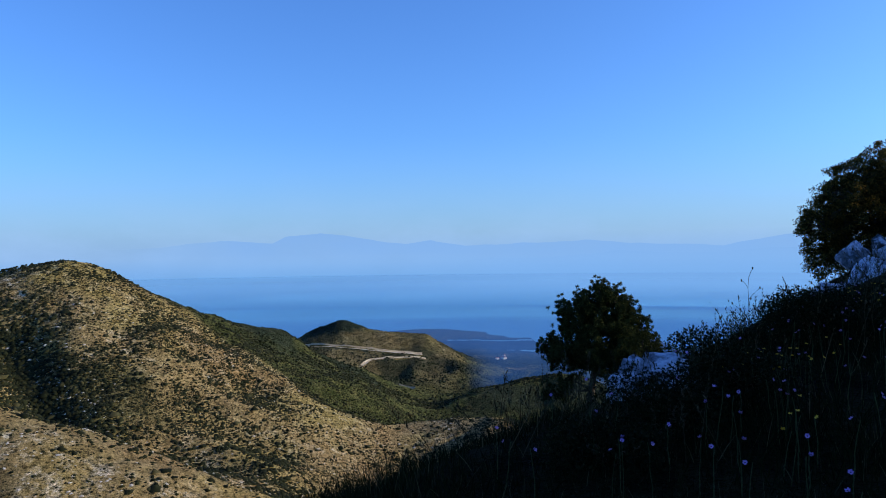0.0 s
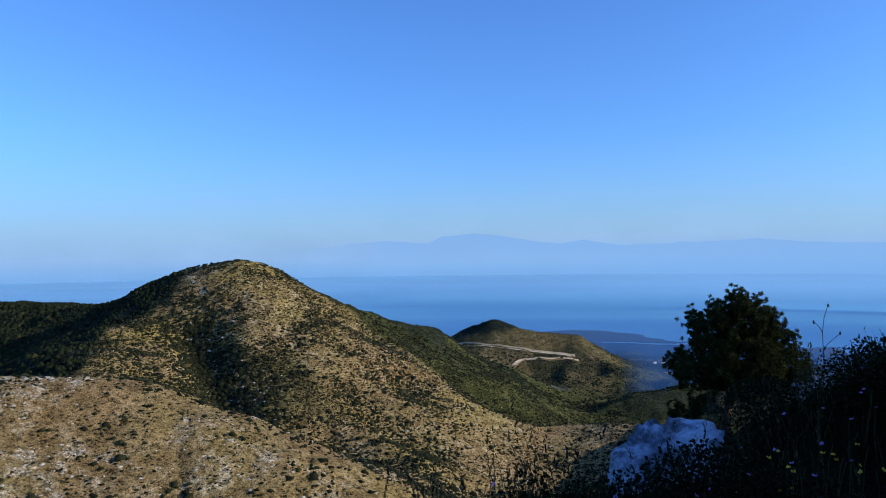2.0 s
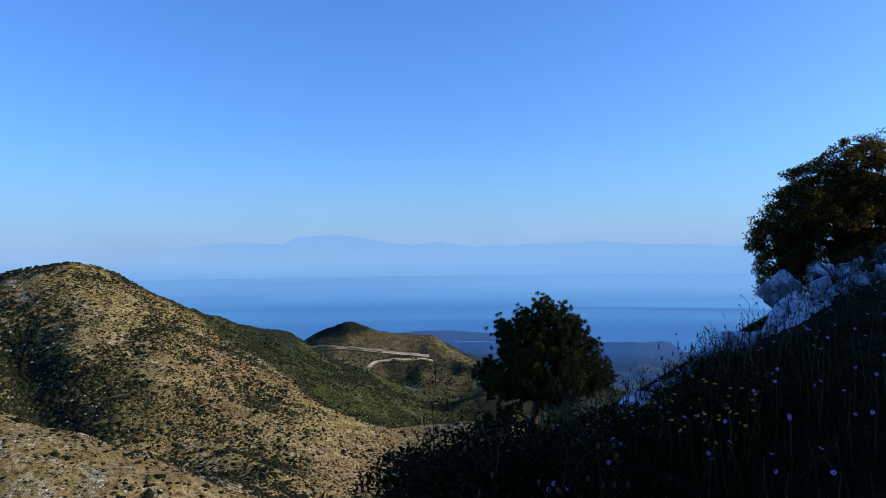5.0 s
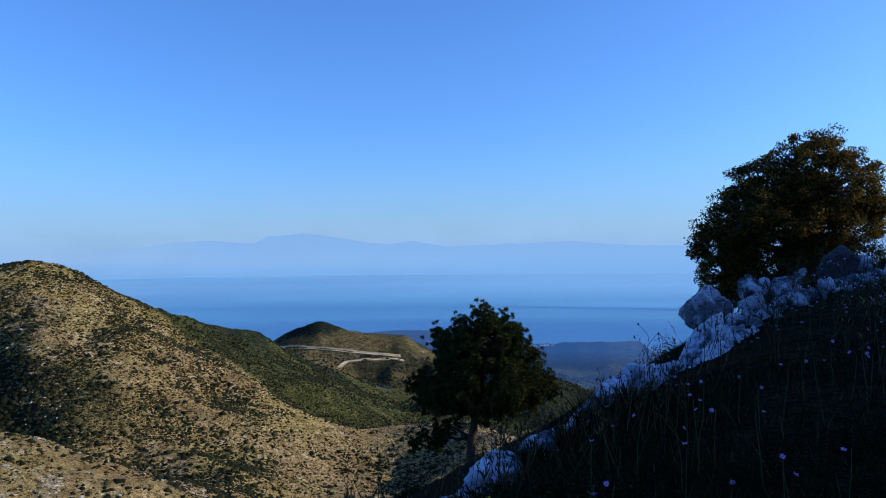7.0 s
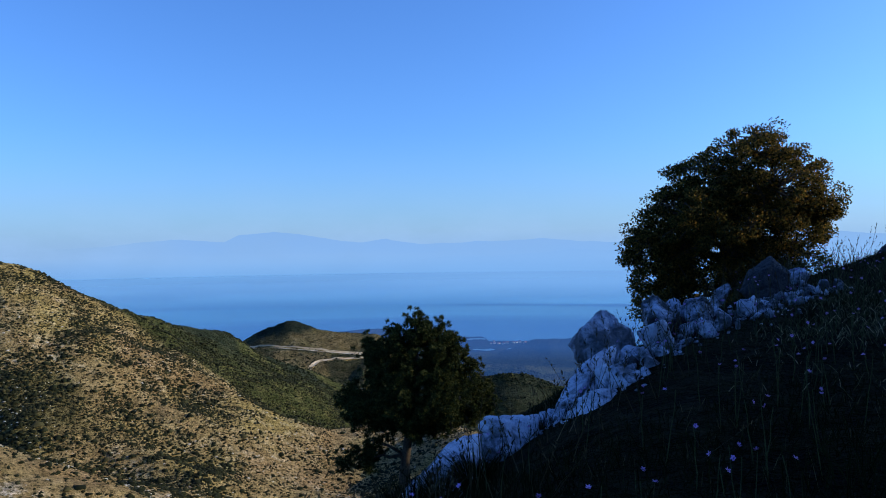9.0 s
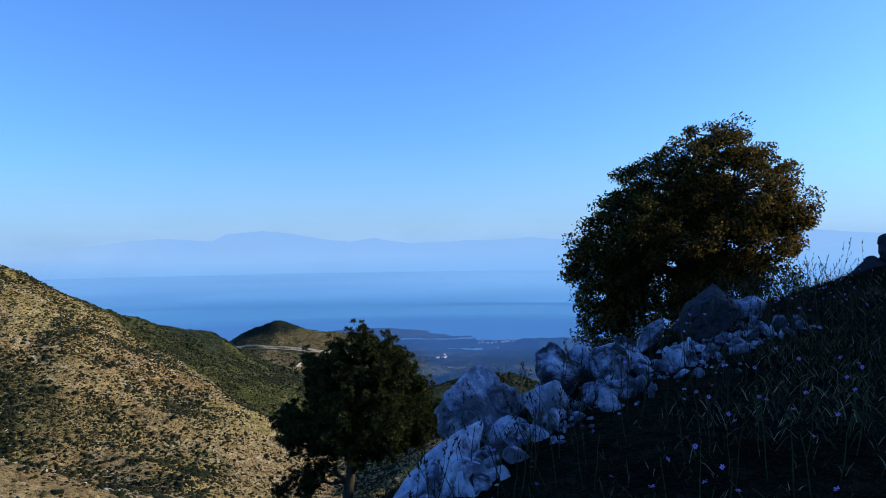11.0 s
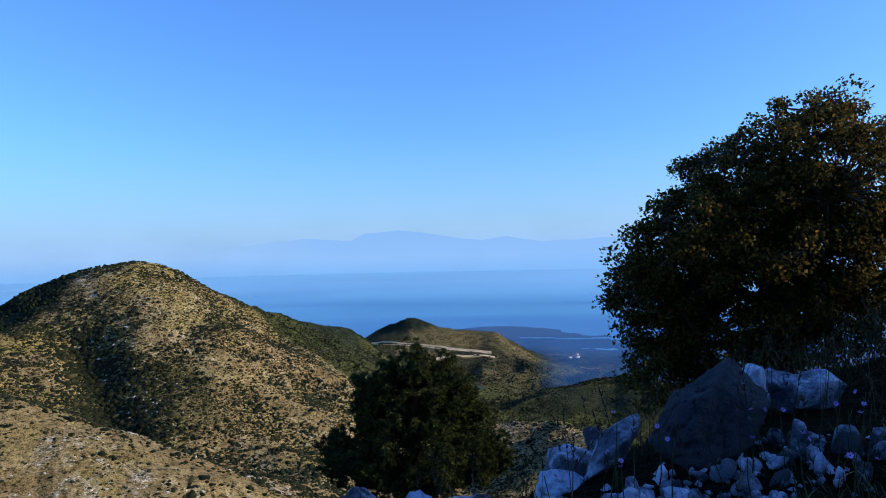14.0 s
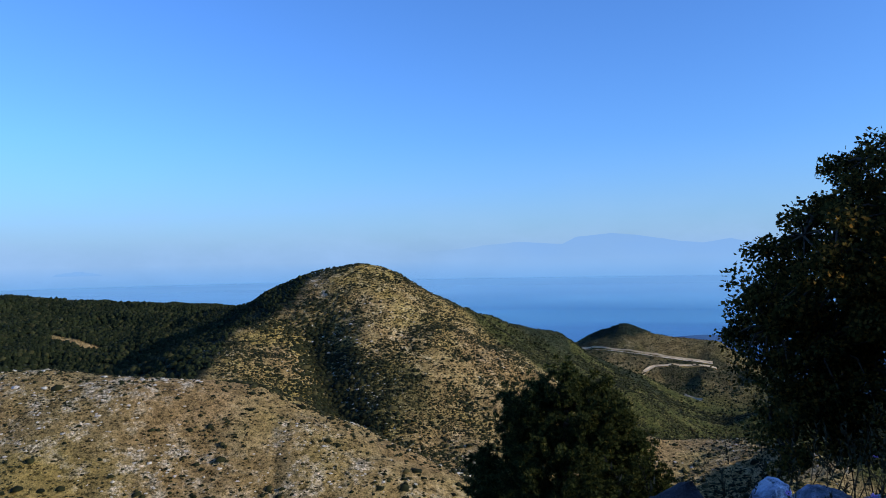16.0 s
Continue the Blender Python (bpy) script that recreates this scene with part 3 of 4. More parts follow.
def pine_tree():
    rng = np.random.RandomState(5)
    tree = thing("pine_tree", 5.4, 26.6, -7.5, "dark green pine with a bare forked trunk on the slope", "tree")
    trunk = [(0, 0, -0.3), (0.03, 0, 0.6), (0.1, 0.05, 1.4), (0.25, 0, 2.4), (0.42, 0, 3.6), (0.5, 0, 4.8), (0.45, 0, 5.6)]
    part("trunk", tube(trunk, [0.2, 0.17, 0.145, 0.12, 0.09, 0.05, 0.02], 10, M_BARK), tree)
    lobes = [(0.6, 0, 3.2, 1.75, 1.7, 1.1), (0.55, 0.1, 4.3, 1.3, 1.3, 1.0), (0.3, 0, 5.2, 0.5, 0.55, 0.55), (1.2, 0.1, 4.95, 0.5, 0.6, 0.62), (-0.5, 0.1, 4.3, 0.75, 0.7, 0.75), (1.5, 0, 4.0, 0.75, 0.8, 0.7),
             (1.95, 0, 2.95, 0.8, 0.9, 0.62), (-0.95, -0.1, 2.95, 0.9, 1.0, 0.7), (0.8, -0.4, 2.75, 1.2, 1.0, 0.45), (-1.35, 0, 1.35, 0.6, 0.5, 0.3), (-0.9, 0.2, 1.85, 0.4, 0.4, 0.2)]
    lobes = [(x, y, z, rx * 1.1, ry * 1.1, rz * 1.04) for x, y, z, rx, ry, rz in lobes]
    for k, l in enumerate(lobes):
        z0 = max(0.9, l[2] - 1.0)
        i = next(q for q in range(6) if trunk[q + 1][2] >= min(z0, 5.0))
        part("limb", tube(bent(trunk[i + 1], l[:3], 0.08, 30 + k, 6, 0.06), [0.075, 0.065, 0.055, 0.045, 0.035, 0.025, 0.015], 6, M_BARK), tree)
    heart, way_out = crown_points(rng, lobes, 640, 0.45)
    axis = way_out * 0.55 + np.array([0, 0, 1.0])
    axis = axis / np.linalg.norm(axis, axis=1, keepdims=True)
    # upright fingers of needles, several to a pad
    n, reach = len(heart), rng.uniform(0.12, 0.36, (len(heart), 1, 1))
    where = (heart[:, None] + rng.normal(0, 0.1, (n, 9, 3)) + axis[:, None] * reach * np.linspace(-0.35, 1, 9)[None, :, None]).reshape(-1, 3)
    axis = np.repeat(axis, 9, 0)
    per = 46
    way = unit_rows(rng, len(where) * per).reshape(len(where), per, 3) + axis[:, None] * 0.5
    way = way / np.linalg.norm(way, axis=2, keepdims=True)
    base = where[:, None] + way * 0.02
    tip = base + way * rng.uniform(0.06, 0.13, (len(where), per, 1))
    part("crown", needles("crown", base.reshape(-1, 3), tip.reshape(-1, 3), 0.03, M_NEEDLE, rng), tree, "dense tufts of dark needles")
    return tree


pine_tree()


# ---- the broad-leaved tree ----
def rods(name, a, b, ra, rb, mat, sides=4):
    """Many straight tapered twigs from the points a to the points b, joined into one mesh."""
    n = len(a)
    d = b - a
    p = np.cross(d, np.array([0.31, 0.87, 0.4]))
    p = p / (np.linalg.norm(p, axis=1, keepdims=True) + 1e-9)
    q = np.cross(d, p)
    q = q / (np.linalg.norm(q, axis=1, keepdims=True) + 1e-9)
    turn = np.arange(sides) * 2 * math.pi / sides
    ring = p[:, None] * np.cos(turn)[None, :, None] + q[:, None] * np.sin(turn)[None, :, None]
    verts = np.concatenate([a[:, None] + ring * ra[:, None, None], b[:, None] + ring * rb[:, None, None]], 1).reshape(-1, 3)
    k = np.arange(sides)
    quad = np.stack([k, (k + 1) % sides, (k + 1) % sides + sides, k + sides], -1)
    loops = (quad[None] + (np.arange(n) * 2 * sides)[:, None, None]).reshape(-1)
    return loose(name, verts, loops, np.full(n * sides, 4), mat)


def autumn_tree():
    rng = np.random.RandomState(11)
    tree = thing("oak_tree", 11.62, 17.72, -1.0, "round broad-leaved tree turning brown, behind the rocks", "tree")
    rx, ry = Vector((0.997, -0.071, 0)), Vector((0.071, 0.997, 0))
    spot = lambda a, b, z: rx * a + ry * b + Vector((0, 0, z + 1.0))
    foot = [spot(0.05, 0, -1.5), spot(0.08, 0, -0.9), spot(0.06, 0, -0.5), spot(0.12, 0.02, -0.1)]
    part("trunk", tube(foot, [0.2, 0.17, 0.15, 0.12], 10, M_BARK), tree)
    flat = [(-1.3, 0.1, -0.15, 0.76, 0.85, 0.85), (-1.35, 0.2, -0.85, 0.5, 0.6, 0.5), (0.1, 0, 1.0, 1.1, 1.1, 0.9), (-1.3, 0, 0.3, 0.68, 0.85, 0.7), (1.3, 0, 0.72, 0.75, 0.9, 0.6), (-1.05, -0.2, 0.7, 0.72, 1.05, 0.85), (-0.45, 0.2, 1.34, 0.76, 1.05, 0.76), (0.38, 0, 1.84, 0.75, 1.0, 0.7), (0.85, -0.2, -0.05, 0.75, 0.9, 0.5), (0.2, -0.3, -0.35, 0.9, 0.9, 0.5),
            (0.75, 0, 1.45, 0.88, 1.15, 0.88), (1.25, 0.1, 1.3, 0.8, 1.0, 0.75), (1.7, 0, 1.12, 0.48, 0.7, 0.5), (0.0, 0, 0.4, 1.2, 1.25, 0.9), (1.0, -0.1, 0.45, 0.8, 1.0, 0.6), (-0.5, 0, -0.5, 0.9, 1.0, 0.6), (0.62, 0.0, 2.24, 0.4, 0.5, 0.36)]
    lobes = [(*spot(a, b, z), p, q, r) for a, b, z, p, q, r in flat]
    # limbs fan out of the low fork
    limbs = []
    for k in range(22):
        l = lobes[k % len(lobes)]
        w = unit_rows(rng, 1)[0] * np.array(l[3:]) * 0.55
        pts = bent(foot[1 + k % 3], Vector(l[:3]) + Vector(w), 0.16, 60 + k, 7, 0.07)
        limbs.append(pts)
        part("limb", tube(pts, [0.07, 0.058, 0.05, 0.042, 0.034, 0.027, 0.02, 0.012], 6, M_BARK), tree)
    # leaf pads, close on the shaded side and with gaps towards the sun
    pads, dirs = crown_points(rng, lobes, 1450, 0.5)
    side = pads @ np.array(rx)
    keep = rng.rand(len(pads)) < np.interp(side, (-1.6, -0.4, 0.6), (1.0, 0.85, 0.72))
    pads, dirs = pads[keep], dirs[keep]
    nodes = np.array([p for pts in limbs for p in pts[3:]])
    near = nodes[np.argmin(((pads[:, None] - nodes[None]) ** 2).sum(-1), 1)]
    elbow = near * 0.45 + pads * 0.55 + rng.normal(0, 0.05, pads.shape) + np.array([0, 0, 0.05])
    n = len(pads)
    part("branchwork", rods("branchwork", np.vstack([near, elbow]), np.vstack([elbow, pads]), np.concatenate([np.full(n, 0.016), np.full(n, 0.011)]), np.concatenate([np.full(n, 0.011), np.full(n, 0.005)]), M_BARK), tree)
    per = 125
    ball = unit_rows(rng, n * per).reshape(n, per, 3) * rng.uniform(0.15, 1.0, (n, per, 1)) ** 0.55
    size = rng.uniform(0.1, 0.25, (n, 1, 1))
    where = pads[:, None] + ball * size * np.array([1, 1, 0.72])
    out = np.repeat(dirs[:, None], per, 1) * 0.5 + ball * 0.5
    part("crown", leaves("crown", where.reshape(-1, 3), out.reshape(-1, 3), rng.uniform(0.03, 0.06, n * per), M_LEAF, rng), tree, "olive and rust-brown leaves")
    return tree


autumn_tree()


# ---- rocks ----
def rock_mesh(seed, sub=4, faces=12, keen=60):
    """A weathered limestone block: flat broken faces with worn edges, beds, cracks and pits."""
    rng = np.random.RandomState(seed)
    v, f = icosphere(sub)
    d = unit_rows(rng, faces * 3)
    pick = [d[0]]
    for q in d[1:]:
        if len(pick) < faces and max(float(q @ p) for p in pick) < 0.8:
            pick.append(q)
    pick = np.array(pick + [(1, 0, 0), (-1, 0, 0), (0, 1, 0), (0, -1, 0), (0, 0, 1), (0, 0, -1)])
    reach = np.concatenate([rng.uniform(0.5, 0.98, len(pick) - 6), np.full(6, 1.1)])
    push = np.maximum(v @ pick.T, 0) / reach
    r = (push ** keen).sum(1) ** (-1.0 / keen)
    off = Vector(rng.uniform(0, 50, 3))
    bed = Vector(unit_rows(rng, 1)[0] * np.array([0.5, 0.5, 1.0])).normalized()
    verts = []
    for co, k in zip(v, r):
        n = Vector(co)
        p = n * float(k)
        crack = max(0.0, 0.05 - abs(noise.noise(p * 1.5 - off))) / 0.05
        seam = max(0.0, 0.12 - abs((p.dot(bed) * 2.3 + 0.5 * noise.noise(p * 1.4 + off)) % 1.0 - 0.5)) / 0.12
        rough = 0.1 * noise.noise(p * 1.3 + off) + 0.05 * abs(noise.noise(p * 3.1 - off)) + 0.022 * noise.noise(p * 8 + off) + 0.013 * noise.noise(p * 19 - off) - 0.01
        verts.append(p + n * (rough - 0.13 * crack - 0.06 * seam))
    return mesh_from("rock", verts, f.tolist(), [M_ROCK])


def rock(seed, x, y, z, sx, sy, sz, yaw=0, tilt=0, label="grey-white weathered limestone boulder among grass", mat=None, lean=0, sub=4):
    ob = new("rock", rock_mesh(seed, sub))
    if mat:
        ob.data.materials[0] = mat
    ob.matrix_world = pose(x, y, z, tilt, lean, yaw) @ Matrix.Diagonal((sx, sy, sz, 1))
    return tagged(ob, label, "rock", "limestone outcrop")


LEDGE = "pale limestone ledge along the slope's edge"
RUBBLE = "grey weathered limestone boulder on the rubble"
SHADED = "limestone boulder on the rubble, painted dark for shade"
# the lone rock near the start of the path
rock(1, 1.31, 4.42, -1.97, 0.4, 0.42, 0.6, 20, 0, "big grey-white limestone rock alone in the grass", M_GREY, 0, 5)
rock(2, 1.72, 4.56, -2.0, 0.34, 0.32, 0.5, 60, 0, "lower limestone rock beside a bigger one", M_ROCK_SHADED, 0, 5)
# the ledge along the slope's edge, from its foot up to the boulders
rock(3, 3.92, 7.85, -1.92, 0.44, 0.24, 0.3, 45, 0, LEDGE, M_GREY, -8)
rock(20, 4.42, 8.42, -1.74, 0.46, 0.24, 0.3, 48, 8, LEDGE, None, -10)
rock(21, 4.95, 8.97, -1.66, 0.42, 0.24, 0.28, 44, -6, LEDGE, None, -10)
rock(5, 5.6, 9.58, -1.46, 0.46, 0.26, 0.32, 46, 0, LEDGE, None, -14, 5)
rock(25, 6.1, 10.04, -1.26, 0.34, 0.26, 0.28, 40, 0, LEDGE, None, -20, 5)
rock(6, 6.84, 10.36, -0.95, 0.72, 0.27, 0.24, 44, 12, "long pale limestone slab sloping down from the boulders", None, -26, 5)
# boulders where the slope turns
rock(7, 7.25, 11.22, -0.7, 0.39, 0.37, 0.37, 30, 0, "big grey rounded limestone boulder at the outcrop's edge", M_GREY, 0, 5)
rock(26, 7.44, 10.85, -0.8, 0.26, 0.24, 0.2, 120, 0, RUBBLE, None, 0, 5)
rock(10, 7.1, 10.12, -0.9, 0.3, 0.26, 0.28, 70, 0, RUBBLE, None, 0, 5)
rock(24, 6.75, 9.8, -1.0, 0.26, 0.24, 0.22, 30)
rock(8, 7.84, 11.35, -0.46, 0.24, 0.2, 0.22, 50, 0, "pointed limestone block, its shaded face painted dark", M_ROCK_SHADED, 10, 5)
rock(14, 8.04, 11.55, -0.52, 0.16, 0.18, 0.22, 20, 0, SHADED, M_ROCK_SHADED, -8)
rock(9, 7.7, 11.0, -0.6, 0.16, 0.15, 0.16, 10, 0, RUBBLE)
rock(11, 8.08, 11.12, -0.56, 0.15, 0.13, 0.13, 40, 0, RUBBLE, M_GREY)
rock(12, 8.27, 11.42, -0.42, 0.17, 0.18, 0.24, 15, 0, "limestone block among rubble, painted dark for shade", M_ROCK_SHADED, 6, 5)
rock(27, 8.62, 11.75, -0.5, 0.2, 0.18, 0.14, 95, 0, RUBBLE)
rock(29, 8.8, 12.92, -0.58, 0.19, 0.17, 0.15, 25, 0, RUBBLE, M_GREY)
rock(30, 9.02, 13.15, -0.56, 0.18, 0.17, 0.15, 70, 0, SHADED, M_ROCK_SHADED)
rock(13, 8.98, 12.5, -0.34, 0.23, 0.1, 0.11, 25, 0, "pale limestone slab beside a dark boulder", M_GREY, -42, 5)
rock(33, 9.39, 12.24, -0.15, 0.34, 0.25, 0.26, 12, 0, "big limestone boulder on the rubble, painted dark for shade", M_ROCK_DEEP_SHADE, -34, 5)
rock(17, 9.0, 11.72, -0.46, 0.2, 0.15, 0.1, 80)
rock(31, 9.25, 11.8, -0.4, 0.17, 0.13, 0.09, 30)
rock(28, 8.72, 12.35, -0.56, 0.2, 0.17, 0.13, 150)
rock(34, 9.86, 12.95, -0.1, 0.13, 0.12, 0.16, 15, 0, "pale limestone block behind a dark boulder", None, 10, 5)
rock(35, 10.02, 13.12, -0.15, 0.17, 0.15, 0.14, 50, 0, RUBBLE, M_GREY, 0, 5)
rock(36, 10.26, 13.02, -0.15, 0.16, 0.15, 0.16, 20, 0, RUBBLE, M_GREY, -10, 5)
rock(19, 12.35, 14.1, 0.12, 0.3, 0.26, 0.22, 64, 0, "limestone crag on the grassy crest, painted dark for shade", M_ROCK_DEEP_SHADE)
rock(16, 12.65, 14.0, 0.45, 0.4, 0.3, 0.3, 35, 0, "limestone crag on the grassy crest, painted dark for shade", M_ROCK_DEEP_SHADE)
rock(22, 13.1, 13.9, 0.58, 0.46, 0.38, 0.42, 75, 0, "limestone crag on the grassy crest, painted dark for shade", M_ROCK_DEEP_SHADE)


def rubble():
    rng = np.random.RandomState(21)
    kinds = [rock_mesh(200 + k, 2) for k in range(6)]
    for k, me in enumerate(kinds):
        me.materials[0] = M_GREY if k % 2 else M_ROCK_SHADED
    for k in range(280):
        u = rng.uniform(13.2, 17.2)
        v = -2.42 + 0.27 * (u - 14.5) + rng.normal(0, 0.2)
        x, y = uv_place(u, v)
        s_ = rng.choice([0.02, 0.034, 0.055, 0.085], p=[0.27, 0.3, 0.27, 0.16])
        ob = new("stone", kinds[k % 6])
        ob.matrix_world = pose(x, y, at_ground(x, y) + s_ * 0.35, *rng.uniform(0, 360, 3)) @ Matrix.Diagonal((s_ * 1.3, s_, s_ * 0.6, 1))
        tagged(ob, "loose pale limestone lump on the slope", "stone", "loose rubble below the boulders")


rubble()


def gravel():
    rng = np.random.RandomState(23)
    n = 450
    u = rng.uniform(13.0, 17.4, n)
    v = -2.4 + 0.27 * (u - 14.5) + rng.normal(0, 0.24, n)
    x, y = uv_place(u, v)
    ob = new("gravel", clumps("gravel", np.stack([x, y, height(x, y)], -1), rng.uniform(0.008, 0.026, n), M_GREY, rng, 0, 0.6))
    tagged(ob, "small pale limestone chips between the stones", "gravel", kind="stuff")


gravel()


# ---- sward: grass, stalks, shrubs, flowers ----
def bare(x, y):
    """1 where grass is thinned so the lone rock shows in the camera's view, 0 elsewhere."""
    return np.exp(-(((x - 1.35) / 0.75) ** 4 + ((y - 3.9) / 0.9) ** 4))


def grass():
    rng = np.random.RandomState(31)
    n = 135000
    u, v = 1.2 + 26 * rng.rand(n) ** 1.15, -5.0 + 5.3 * rng.rand(n) ** 0.8
    x, y = uv_place(u, v)
    stony = 0.85 * np.exp(-((v + 1.9) / 0.5) ** 4) * step(11.8, 12.8, u) * step(18.5, 17.3, u)
    thick = 0.35 + 0.65 * step(-0.5, 0.4, fbm(x, y, 1.6, 210, 3))
    keep = rng.rand(n) < thick * (1 - 0.9 * stony)
    x, y = x[keep], y[keep]
    n = len(x)
    base = np.stack([x, y, height(x, y) - 0.02], -1)
    h = rng.uniform(0.06, 0.24, n) * (0.6 + 0.8 * step(-0.3, 0.5, fbm(x, y, 2.2, 220, 3)))
    h = h * (1 - 0.6 * bare(x, y)) * (1 - 0.55 * step(11, 15, u[keep]))
    lean = rng.normal(0, 0.35, (n, 2)) * h[:, None]
    tip = base + np.stack([lean[:, 0], lean[:, 1], h], -1)
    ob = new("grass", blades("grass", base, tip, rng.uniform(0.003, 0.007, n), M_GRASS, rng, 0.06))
    tagged(ob, "green grass and herbs, darkened in colour for the slope's shade", "grass", kind="stuff")


grass()


def hay():
    """Drooping half-dry blades over the upper slope."""
    rng = np.random.RandomState(37)
    n = 36000
    u, v = rng.uniform(12.6, 26, n), rng.uniform(-1.9, 0.6, n)
    x, y = uv_place(u, v)
    keep = rng.rand(n) < (0.2 + 0.8 * step(-0.3, 0.5, fbm(x, y, 1.1, 230, 3))) * step(12.6, 16.5, u) * step(-2.0, -1.1, v)
    x, y = x[keep], y[keep]
    n = len(x)
    base = np.stack([x, y, height(x, y)], -1)
    h = rng.uniform(0.025, 0.09, n)
    turn, lean = rng.uniform(0, 6.28, n), rng.uniform(0.4, 1.3, n) * h
    tip = base + np.stack([np.cos(turn) * lean, np.sin(turn) * lean, h], -1)
    tagged(new("dry_grass", blades("dry_grass", base, tip, rng.uniform(0.003, 0.007, n), M_HAY, rng, 0.1)), "half-dry drooping grass over the shaded slope", "dry grass", kind="stuff")


hay()


def stalks():
    rng = np.random.RandomState(33)
    n = 1700
    u, v = rng.uniform(3.0, 30, n), rng.normal(-2.5, 0.5, n)
    x, y = uv_place(u, v)
    keep = rng.rand(n) > np.maximum(bare(x, y) * 1.6, 0.6 * step(11, 12.5, u) * step(19, 17, u))
    u, x, y = u[keep], x[keep], y[keep]
    n = len(x)
    base = np.stack([x, y, height(x, y)], -1)
    h = rng.uniform(0.2, 0.5, n) * (1 + 0.5 * step(3.5, 4.5, u) * step(9.5, 8.5, u) * rng.rand(n))
    tip = base + np.stack([rng.normal(0, 0.12, n), rng.normal(0, 0.12, n), h], -1)
    tagged(new("stalks", blades("stalks", base, tip, 0.006, M_STRAW, rng)), "thin dry stalks standing along the slope's edge", "dry grass", kind="stuff")
    # seed heads: short spikelets round the upper third
    per = 12
    t = rng.uniform(0.6, 1.0, (n, per, 1))
    b = base[:, None] + (tip - base)[:, None] * t
    w = unit_rows(rng, n * per).reshape(n, per, 3) * 0.5 + np.array([0, 0, 0.6])
    tip2 = b + w * rng.uniform(0.02, 0.05, (n, per, 1))
    tagged(new("seed_heads", blades("seed_heads", b.reshape(-1, 3), tip2.reshape(-1, 3), 0.009, M_STRAW, rng)), "brown seed heads on dry stalks", "dry grass", kind="stuff")


stalks()


def tussock(seed, x, y, h, spread, label):
    """A tuft of long grass whose blades arch outwards."""
    rng = np.random.RandomState(seed)
    ob = thing("grass_tussock", x, y, at_ground(x, y) - 0.02, label, "grass", "tussocks on the slope's edge")
    n = 300
    turn, off = rng.uniform(0, 6.28, n), rng.uniform(0, 0.09, n)
    base = np.stack([np.cos(turn) * off, np.sin(turn) * off, np.zeros(n)], -1)
    reach, tall = rng.uniform(0.2, 1.0, n) * spread, rng.uniform(0.5, 1.0, n) * h
    tip = base + np.stack([np.cos(turn) * reach, np.sin(turn) * reach, tall], -1)
    part("tuft", blades("tuft", base, tip, rng.uniform(0.004, 0.008, n), M_GRASS, rng, 0.16), ob)
    return ob


for k, (x, y, h) in enumerate(((5.05, 8.55, 0.36), (5.3, 8.8, 0.42), (5.5, 9.05, 0.38), (5.75, 9.2, 0.36), (4.75, 8.4, 0.3), (2.6, 5.1, 0.36), (3.1, 5.8, 0.34))):
    tussock(700 + k, x, y, h, 0.26, "tuft of long arching dark grass on the edge")


def shrub(seed, x, y, rx, rz, label, leaf=0.05, count=2600):
    rng = np.random.RandomState(seed)
    z = at_ground(x, y)
    ob = thing("shrub", x, y, z - 0.05, label, "shrub", "shrubs on the slope")
    lobes = [(0, 0, rz * 0.35, rx, rx, rz * 0.65)] + [(*(rng.uniform(-0.5, 0.5, 2) * rx), rz * rng.uniform(0.4, 0.75), rx * 0.5, rx * 0.5, rz * 0.4) for _ in range(5)]
    where, out = crown_points(rng, lobes, count, 0.35)
    where[:, 2] = np.maximum(where[:, 2], 0.02)
    for k in range(5):
        part("stem", tube(bent((0, 0, 0), lobes[k + 1][:3], 0.05, seed + k, 4, 0.03), [0.02, 0.017, 0.014, 0.01, 0.006], 5, M_BARK), ob)
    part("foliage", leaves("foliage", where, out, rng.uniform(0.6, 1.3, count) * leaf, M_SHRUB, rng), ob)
    return ob


for k, (u, v, rx, rz) in enumerate(((7.6, -1.75, 0.62, 0.4), (8.5, -1.5, 0.55, 0.34), (6.9, -1.35, 0.4, 0.25))):
    shrub(300 + k, *uv_place(u, v), rx, rz, "low dark shrub at the edge of the slope", 0.022, 9000)
for k, (x, y, rx, rz) in enumerate(((0.85, 2.3, 0.5, 0.43), (1.5, 2.65, 0.55, 0.45), (0.35, 1.9, 0.4, 0.3))):
    shrub(310 + k, x, y, rx, rz, "low dark shrub in the grass before a rock", 0.022, 7000)
shrub(320, 2.85, 4.35, 0.62, 0.52, "rounded dark broom bush with thin twigs", 0.022, 15000)
shrub(321, 2.35, 5.75, 0.5, 0.55, "grey-green bush behind a pale rock", 0.03, 5000)
JUNIPER_TOP = -3.3
shrub(340, 14.9, 34.9, 1.0, JUNIPER_TOP - at_ground(14.9, 34.9), "dark conifer below the boulders, its top showing", 0.07, 9000)
shrub(341, 3.7, 26.0, 0.7, 0.7, "dark bush below the pine", 0.08)
shrub(342, 4.6, 25.6, 0.6, 0.6, "dark bush below the pine", 0.08)


